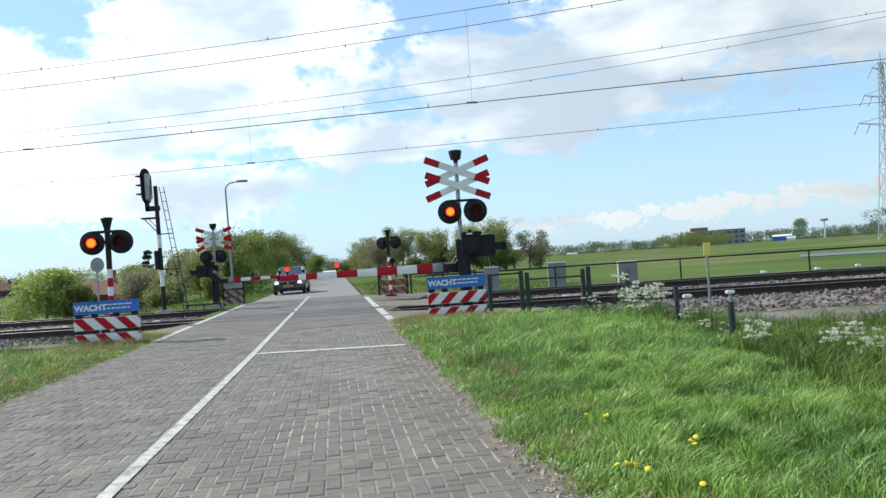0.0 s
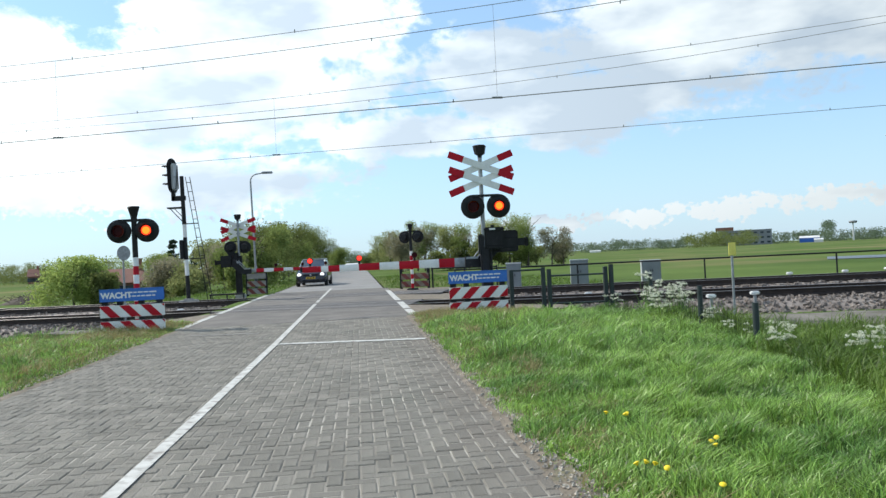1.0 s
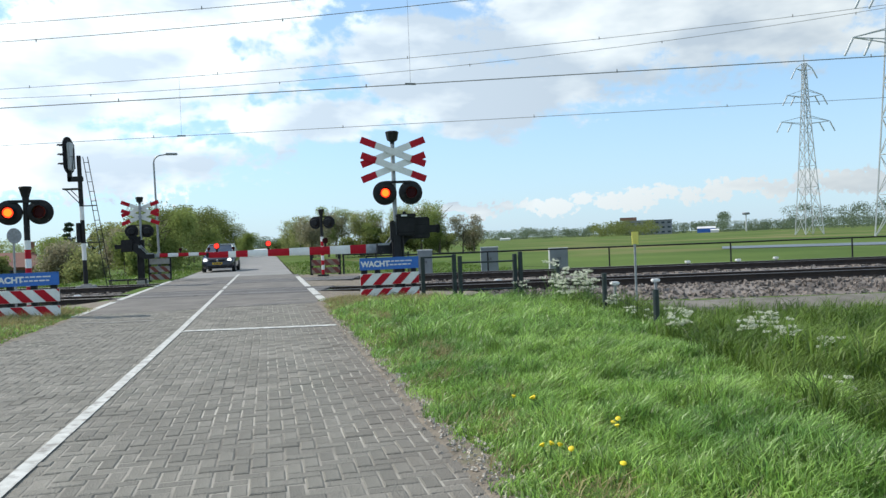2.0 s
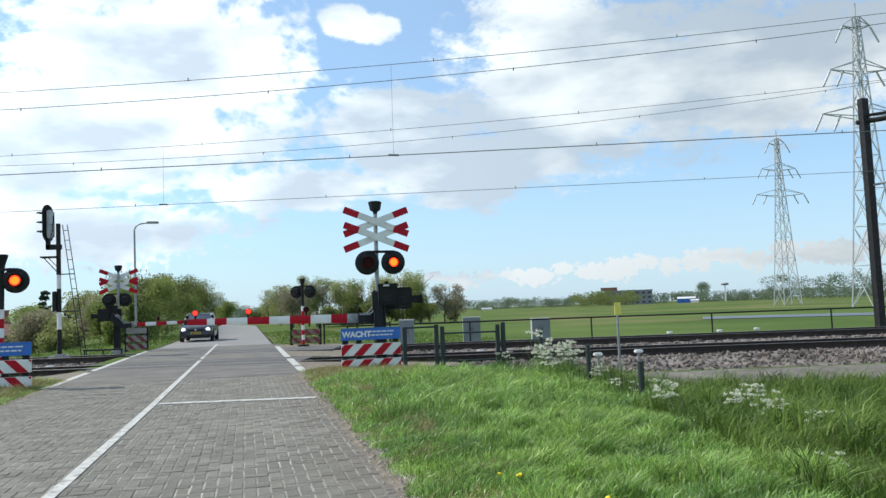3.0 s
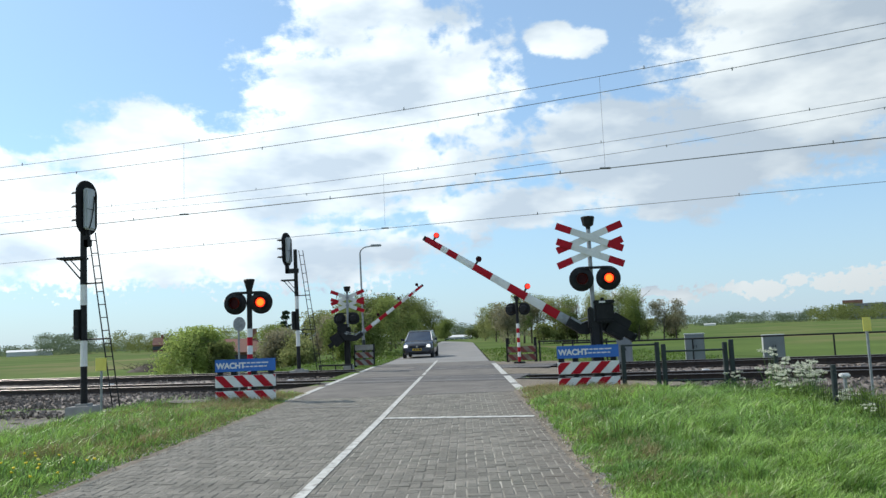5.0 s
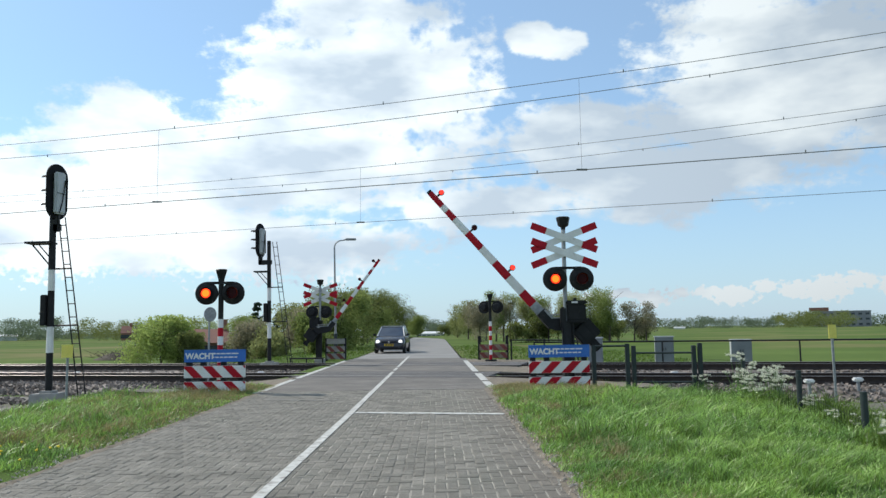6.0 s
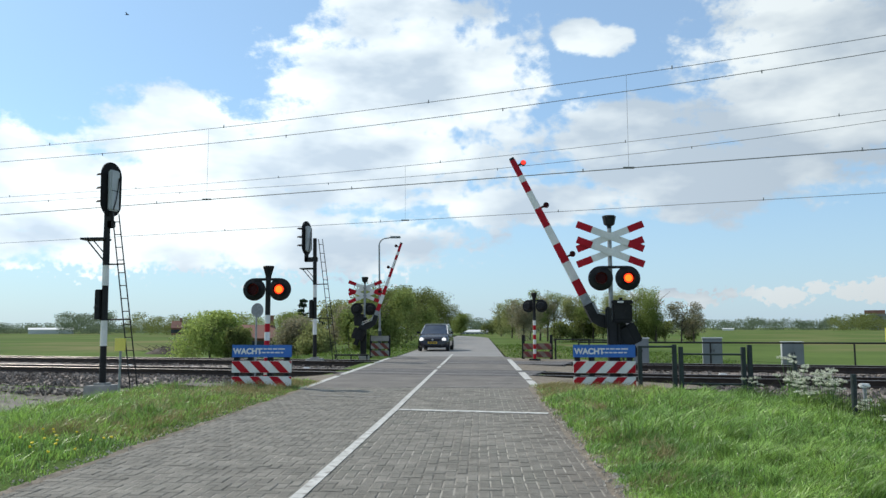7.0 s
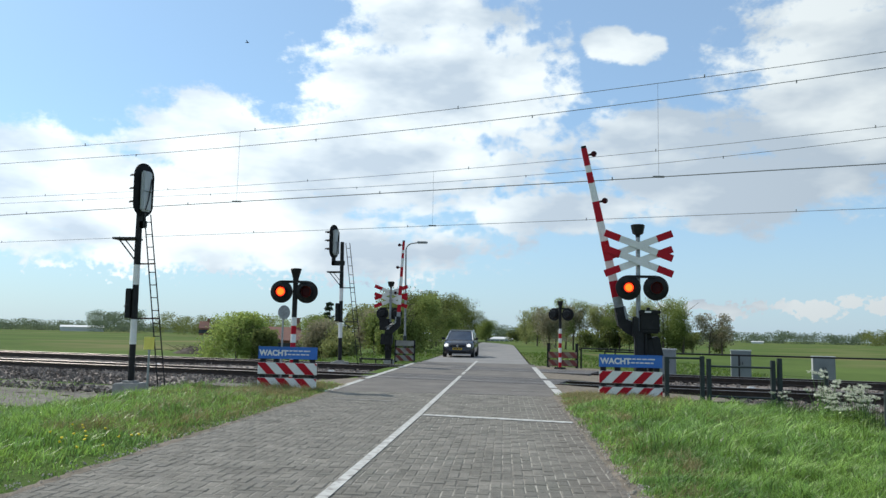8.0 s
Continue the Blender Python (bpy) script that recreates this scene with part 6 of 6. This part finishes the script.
def verge_edges():
    """A ragged sandy border between paving and grass."""
    for name, side, x0 in (("sand_edge", 1, ROAD_R), ("sand_edge", -1, ROAD_L)):
        g = Geo()
        n = 470
        for i in range(n + 1):
            y = -6.0 + i * 0.05
            w = max(0.02, (0.15 if side > 0 else 0.05) + 0.07 * noise.noise(Vector((y * 1.1, side, 2))) + 0.05 * noise.noise(Vector((y * 7, side, 7))))
            for k, zz in ((-0.03, -0.002), (0.5, 0.022), (1.0, 0.012)):
                xx = x0 + side * (k * w if k > 0 else k)
                g.v.append((xx, y, float(height(xx, y)) + 0.012 if k > 0 else zz))
        for i in range(n):
            for k in range(2):
                a = i * 3 + k
                g.f.append((a, a + 1, a + 4, a + 3))
                g.m.append(0)
        tagged(part(name, g, M_SAND), "ragged sandy border along the paving", "verge edge", kind="structure")
    # bare trampled ground by the crossing
    g = Geo()
    g.add([(1.3, 17.0, 0.0), (2.2, 18.3, 0.01), (5.5, 18.4, -0.12), (5.5, 20.6, -0.16), (1.3, 21.6, 0.0)], [(0, 1, 2, 3, 4)])
    g.add([(-4.0, 17.6, 0.0), (-4.05, 22.6, 0.0), (-6.6, 22.4, -0.2), (-6.4, 18.8, -0.15)], [(0, 1, 2, 3)])
    g.add([(1.3, 24.5, 0.0), (4.8, 23.2, -0.10), (4.9, 28.2, -0.12), (1.3, 29.0, 0.0)], [(0, 1, 2, 3)])
    g.add([(1.3, 31.2, 0.0), (4.8, 30.4, -0.1), (4.5, 33.5, -0.05), (1.3, 34.5, 0.0)], [(0, 1, 2, 3)])
    tagged(part("bare_ground", g, M_SAND, smooth=False), "bare sandy ground beside the crossing", "ground", kind="structure")
    # gravel strip in front of the ballast
    g = Geo()
    nx, ns = 44, 8
    for i in range(nx + 1):
        x = -24 + i * 0.42
        for k in range(ns + 1):
            y = NEAR_Y - TRACK_S * x - 5.6 + k * 0.36 + 0.2 * noise.noise(Vector((x, k, 3)))
            g.v.append((x, y, float(height(x, y)) + 0.022 + 0.035 * noise.noise(Vector((x * 1.9, y * 1.9, 5)))))
    for i in range(nx):
        for k in range(ns):
            a = i * (ns + 1) + k
            g.f.append((a, a + ns + 1, a + ns + 2, a + 1))
            g.m.append(0)
    o = len(g.v)
    nx, ns = 16, 10
    for i in range(nx + 1):
        x = -14.5 + i * 0.38
        for k in range(ns + 1):
            y = NEAR_Y - TRACK_S * x - 10.2 + k * 0.47 + 0.3 * noise.noise(Vector((x, k, 8)))
            g.v.append((x, y, float(height(x, y)) + 0.018 + 0.03 * noise.noise(Vector((x * 1.9, y * 1.9, 6)))))
    for i in range(nx):
        for k in range(ns):
            a = o + i * (ns + 1) + k
            g.f.append((a, a + ns + 1, a + ns + 2, a + 1))
            g.m.append(0)
    o = len(g.v)
    nx, ns = 40, 4
    for i in range(nx + 1):
        x = 8.0 + i * 0.45
        for k in range(ns + 1):
            y = NEAR_Y - TRACK_S * x - 4.3 + k * 0.42 + 0.15 * noise.noise(Vector((x, k, 12)))
            g.v.append((x, y, float(height(x, y)) + 0.02 + 0.03 * noise.noise(Vector((x * 1.9, y * 1.9, 6)))))
    for i in range(nx):
        for k in range(ns):
            a = o + i * (ns + 1) + k
            g.f.append((a, a + ns + 1, a + ns + 2, a + 1))
            g.m.append(0)
    tagged(part("cinder_path", g, M_CINDER), "grey-brown gravel and soil along the ballast", "path", kind="structure")


M_CINDER = mat("grey_gravel", (0.20, 0.182, 0.155), (0.10, 0.09, 0.073), 1.6, 0.95, bump=0.8, fine=35, stain=((0.11, 0.12, 0.05), 1.3, 0.60))
verge_edges()



def grit():
    """Loose pebbles along the sandy borders of the paving."""
    rng = np.random.default_rng(33)
    g = Geo()
    for side, x0, count in ((1, ROAD_R, 1500), (-1, ROAD_L, 500)):
        for _ in range(count):
            y = 2.0 + 13.0 * rng.random() ** 1.3
            x = x0 + side * (rng.normal(0.10, 0.07))
            r = rng.uniform(0.006, 0.016)
            z = max(0.0, float(height(x, y))) + 0.012 if (x - x0) * side > 0 else 0.0
            a = rng.uniform(0, 6.28)
            p = [(x + r * math.cos(a + k * 2.094), y + r * math.sin(a + k * 2.094), z) for k in range(3)]
            top = [(x + 0.6 * r * math.cos(a + 0.6 + k * 2.094), y + 0.6 * r * math.sin(a + 0.6 + k * 2.094), z + r) for k in range(3)]
            g.add(p + top, [(0, 1, 4, 3), (1, 2, 5, 4), (2, 0, 3, 5), (3, 4, 5)])
    tagged(part("grit", g, M_GRIT, smooth=False), "loose pale pebbles along the paving's border", "gravel", kind="stuff")


M_GRIT = mat("pale_grit", (0.56, 0.51, 0.44), (0.34, 0.30, 0.25), 9, 0.9, island=0.4)
grit()

M_PETAL = mat("white_umbel", (0.80, 0.80, 0.68), (0.66, 0.67, 0.52), 9, 0.8, island=0.12, translucent=0.25)
M_STEM = mat("green_stem", (0.10, 0.19, 0.04), (0.07, 0.14, 0.03), 6, 0.6)
M_DANDELION = mat("dandelion_yellow", (0.86, 0.66, 0.02), (0.80, 0.55, 0.015), 20, 0.7)


def cow_parsley(seed):
    rng = np.random.default_rng(seed)
    t = thing("cow_parsley", pose(0, 0, -20), "white flowering cow parsley among tall grass", "wild flower", "cow parsley by the fence")
    stem = Geo()
    petals = []
    heads = []
    for i in range(6):
        a = rng.uniform(0, 6.28)
        r = rng.uniform(0.05, 0.26)
        h = rng.uniform(0.28, 0.58) * (1.55 if seed % 4 < 2 else 1.0)
        base = Vector((0.03 * math.cos(a), 0.03 * math.sin(a), 0.0))
        tip = Vector((r * math.cos(a), r * math.sin(a), h))
        stem.tube(base, base.lerp(tip, 0.6) + Vector((0, 0, 0.04)), 0.007, 0.005, 5).tube(base.lerp(tip, 0.6) + Vector((0, 0, 0.04)), tip, 0.005, 0.003, 5)
        heads.append(tip)
        for k in range(6):
            b = rng.uniform(0, 6.28)
            q = tip + Vector((0.055 * math.cos(b), 0.055 * math.sin(b), 0.03 * rng.uniform(0.5, 1.2)))
            stem.tube(tip - Vector((0, 0, 0.02)), q, 0.002, n=4)
            for _ in range(16):
                petals.append(q + Vector((rng.normal(0, 0.015), rng.normal(0, 0.015), rng.normal(0, 0.010))))
    part("stem", stem, M_STEM, t)
    v, n = leaf_quads(rng, [p[:] for p in petals], 1, 0.003, 0.0125, 0.3)
    ob = new("umbel", quads_mesh("umbel", v, n, M_PETAL))
    ob.parent = t
    tagged(ob, "flat white flower umbels", kind="stuff")
    v, n = leaf_quads(rng, [(rng.normal(0, 0.12), rng.normal(0, 0.12), rng.uniform(0.05, 0.35)) for _ in range(40)], 9, 0.03, 0.018, 0.7)
    ob = new("leaves", quads_mesh("leaves", v, n, M_GRASS))
    ob.parent = t
    return t


_kinds = [cow_parsley(200 + i) for i in range(4)]
_rng = random.Random(8)
_spots = []
# x, y, how many, spread, size of the plants
for _cx, _cy, _n, _sp, _k in [(5.95, 13.9, 9, 0.4, 0.95), (6.15, 15.4, 3, 0.3, 1.0), (5.6, 12.3, 2, 0.3, 0.7), (6.0, 10.6, 3, 0.25, 0.65), (5.1, 10.2, 2, 0.25, 0.5), (5.0, 8.6, 3, 0.2, 0.6), (5.3, 7.5, 3, 0.2, 0.6),
                              (5.75, 8.0, 3, 0.15, 0.65), (5.3, 7.0, 2, 0.12, 0.6), (5.1, 6.2, 1, 0.1, 0.6), (3.9, 4.6, 1, 0.1, 0.4), (5.9, 16.7, 1, 0.2, 0.8)]:
    for _ in range(_n):
        _spots.append((_cx + _rng.gauss(0, _sp * 0.55), _cy + _rng.gauss(0, _sp), _k * _rng.uniform(0.85, 1.15)))
for _i, (_x, _y, _k) in enumerate(_spots):
    _at = pose(_x, _y, float(height(_x, _y)) - 0.02, _rng.gauss(0, 5), _rng.gauss(0, 5), _rng.uniform(0, 360)) @ Matrix.Scale(_k, 4)
    if _i < 4:
        _kinds[_i].matrix_basis = _at
    else:
        _plant = copy_thing(_kinds[_i % 2 if _i < 12 else 2 + _i % 2], _at)
        _plant.matrix_basis = _at


def dandelion():
    t = thing("dandelion", pose(0, 0, -20), "yellow dandelion flower in the verge grass", "wild flower", "dandelions in the verge")
    part("stem", Geo().tube((0, 0, 0), (0.01, 0, 0.10), 0.004, n=5), M_STEM, t)
    part("flower_head", Geo().ring((0.01, 0, 0.10), (0.1, -0.5, 1), [(0.004, -0.010), (0.012, 0.0), (0.017, 0.006), (0.013, 0.010), (0.005, 0.012)], 12), M_DANDELION, t, "yellow flower head")
    return t


_first = dandelion()
_yellow = [(1.46, 3.97), (1.5, 3.9), (1.43, 3.86), (1.65, 5.12), (1.74, 5.0), (1.79, 5.05), (2.01, 4.27), (2.06, 4.31), (1.97, 4.22), (1.55, 3.85), (1.62, 3.45),
           (-4.79, 8.67), (-4.70, 8.5), (-4.14, 7.4), (-4.13, 8.44), (-4.2, 8.35), (-4.08, 7.84), (-4.3, 7.8), (-4.59, 7.86), (-4.88, 8.78), (-4.12, 8.56), (-4.5, 8.63), (-4.6, 8.1), (-4.45, 7.6), (-4.9, 8.2), (-5.1, 9.0), (-4.35, 8.0)]
for _i, (_x, _y) in enumerate(_yellow):
    _at = pose(_x, _y, float(height(_x, _y)) + _rng.uniform(0.0, 0.05), _rng.gauss(0, 8), _rng.gauss(0, 8), _rng.uniform(0, 360))
    if _i == 0:
        _first.matrix_basis = _at
    else:
        copy_thing(_first, _at)


# ---- block paving ----
def build_paving():
    w = 0.100
    owner = thing("block_paving", pose(0, 0, 0), "grey concrete block paving in herringbone bond", "paving", kind="structure")
    nx, ny = int((ROAD_R - ROAD_L) / w), int(17.3 / w)
    gap, ch = 0.004, 0.0085

    def block_verts(x0, x1, y0, y1, dz):
        x0, x1, y0, y1 = x0 + gap, x1 - gap, y0 + gap, y1 - gap
        return [(x0, y0, -0.05), (x1, y0, -0.05), (x1, y1, -0.05), (x0, y1, -0.05),
                (x0, y0, dz - ch * 0.7), (x1, y0, dz - ch * 0.7), (x1, y1, dz - ch * 0.7), (x0, y1, dz - ch * 0.7),
                (x0 + ch, y0 + ch, dz), (x1 - ch, y0 + ch, dz), (x1 - ch, y1 - ch, dz), (x0 + ch, y1 - ch, dz)]
    faces = [(8, 9, 10, 11), (4, 5, 9, 8), (5, 6, 10, 9), (6, 7, 11, 10), (7, 4, 8, 11), (0, 1, 5, 4), (1, 2, 6, 5), (2, 3, 7, 6), (3, 0, 4, 7)]
    lying = bpy.data.meshes.new("paver")
    lying.from_pydata(block_verts(-w, w, -w / 2, w / 2, 0), [], faces)
    lying.materials.append(M_PAVER)
    rng = random.Random(4)
    rest_v, rest_f, single = [], [], 0
    for r in range(-60, ny):
        for c in range(-1, nx + 1):
            k = (c - r) % 4
            if k == 0:
                x0, x1, y0, y1, turn = c, c + 2, r, r + 1, 0
            elif k == 3:
                x0, x1, y0, y1, turn = c, c + 1, r, r + 2, 90
            else:
                continue
            X0, X1 = max(ROAD_L, ROAD_L + x0 * w), min(ROAD_R, ROAD_L + x1 * w)
            Y0, Y1 = y0 * w, min(17.3, y1 * w)
            if X1 - X0 < 0.03 or Y1 - Y0 < 0.03:
                continue
            dz = rng.uniform(-0.0045, 0.0035)
            whole = X1 - X0 > 0.09 and Y1 - Y0 > 0.09 and abs((X1 - X0) * (Y1 - Y0) - 2 * w * w) < 1e-6
            if whole and single < 300 and 3.9 < Y0 < 7.0 and -1.2 < X0 < 1.0:
                ob = new("paver", lying)
                ob.parent = owner
                ob.matrix_basis = pose((X0 + X1) / 2, (Y0 + Y1) / 2, dz, rng.gauss(0, 0.35), rng.gauss(0, 0.35), turn + rng.gauss(0, 0.4))
                single += 1
            else:
                o = len(rest_v)
                rest_v += block_verts(X0, X1, Y0, Y1, dz)
                rest_f += [tuple(i + o for i in f) for f in faces]
    me = bpy.data.meshes.new("pavers")
    me.from_pydata(rest_v, [], rest_f)
    me.materials.append(M_PAVER)
    ob = new("pavers", me)
    ob.parent = owner
    tagged(ob, kind="stuff")


build_paving()


# ---- what moves ----
def motions():
    def lift(angle, mirror=False):
        return Matrix.Rotation(radians(angle if not mirror else -angle), 4, "Y")
    near = [(0.0, 0), (2.6, 0), (3.05, 1.2), (3.3, 4.4), (3.5, 8.2), (4.0, 16.8), (4.5, 24.6), (5.0, 32.5), (5.2, 35.6), (5.8, 45.2), (6.3, 52.6), (6.5, 55.4),
            (7.0, 63.4), (7.5, 70.4), (8.0, 77.8)]
    walk(BOOM_NEAR, [(t, pose(3.11, 18.3, 1.55) @ lift(a)) for t, a in near])
    far = [(0.0, 0), (2.6, 0), (3.05, 1.4), (3.3, 5.0), (3.5, 9.0), (4.0, 18.2), (4.5, 27.2), (5.0, 36.0), (5.2, 39.4), (5.8, 50.0), (6.3, 58.5), (6.5, 61.8),
           (7.0, 70.8), (7.5, 79.4), (8.0, 87.5)]
    walk(BOOM_FAR, [(t, pose(-5.3, 34.7, 1.50) @ lift(a, True)) for t, a in far])
    flight = []
    for t in (0.0, 1.0, 2.0, 3.0, 4.0, 5.0, 6.0, 7.0, 8.0):
        a, e = radians(-25.97 + 6.02 * (t - 7)), radians(21.3 - 0.83 * (t - 7))
        d = 170.0
        flight.append((t, pose(d * math.sin(a) * math.cos(e), d * math.cos(a) * math.cos(e), 1.3 + d * math.sin(e), 0, 0, -10 + 2 * t)))
    walk(BIRD, flight)
    # the lenses swing round in their hoods, so that the two lamps of a post flash in turn
    for lenses in (LENSES_NEAR, LENSES_LEFT):
        for side, (ob, (x, y, z)) in enumerate(lenses):
            def on(turned):
                return pose(x, y, z, 0, 0, turned)
            shown = side == 0
            rows = [(0.0, on(0 if shown else 170))]
            for k in range(13):
                for t, first in ((0.26 + 0.66 * k, False), (0.58 + 0.66 * k, True)):
                    if t > 7.95:
                        continue
                    lit = first == (side == 0)
                    a, b = (170, 0) if lit else (0, 170)
                    if lit and side == 1:
                        rows += [(t - 0.013, on(a)), (t + 0.02, on(85)), (t + 0.053, on(b))]
                    elif lit:
                        rows += [(t - 0.08, on(a)), (t - 0.06, on(85)), (t - 0.035, on(b))]
                    else:
                        rows += [(t - 0.013, on(a)), (t + 0.02, on(85)), (t + 0.053, on(b))]
            rows.append((8.0, rows[-1][1]))
            walk(ob, rows)
    # the boom lamps flash by turns and go out near the top of the lift
    for (ob, (x, y, z)), changes in zip(BOOM_LENSES, ((7.3,), (4.8,), (-1, 3.0, 6.2))):
        lit = changes[0] > 0
        rows = [(0.0, pose(x, y, z, 0, 0, 0 if lit else 170))]
        for t in changes:
            if t < 0:
                continue
            a, b = (0, 170) if lit else (170, 0)
            rows += [(t, pose(x, y, z, 0, 0, a)), (t + 0.034, pose(x, y, z, 0, 0, 85)), (t + 0.067, pose(x, y, z, 0, 0, b))]
            lit = not lit
        walk(ob, rows + [(8.0, rows[-1][1])])
    # those of the far boom face the other way
    for ob, (x, y, z) in BOOM_LENSES_FAR:
        ob.matrix_basis = pose(x, y, z, 0, 0, 180)


motions()
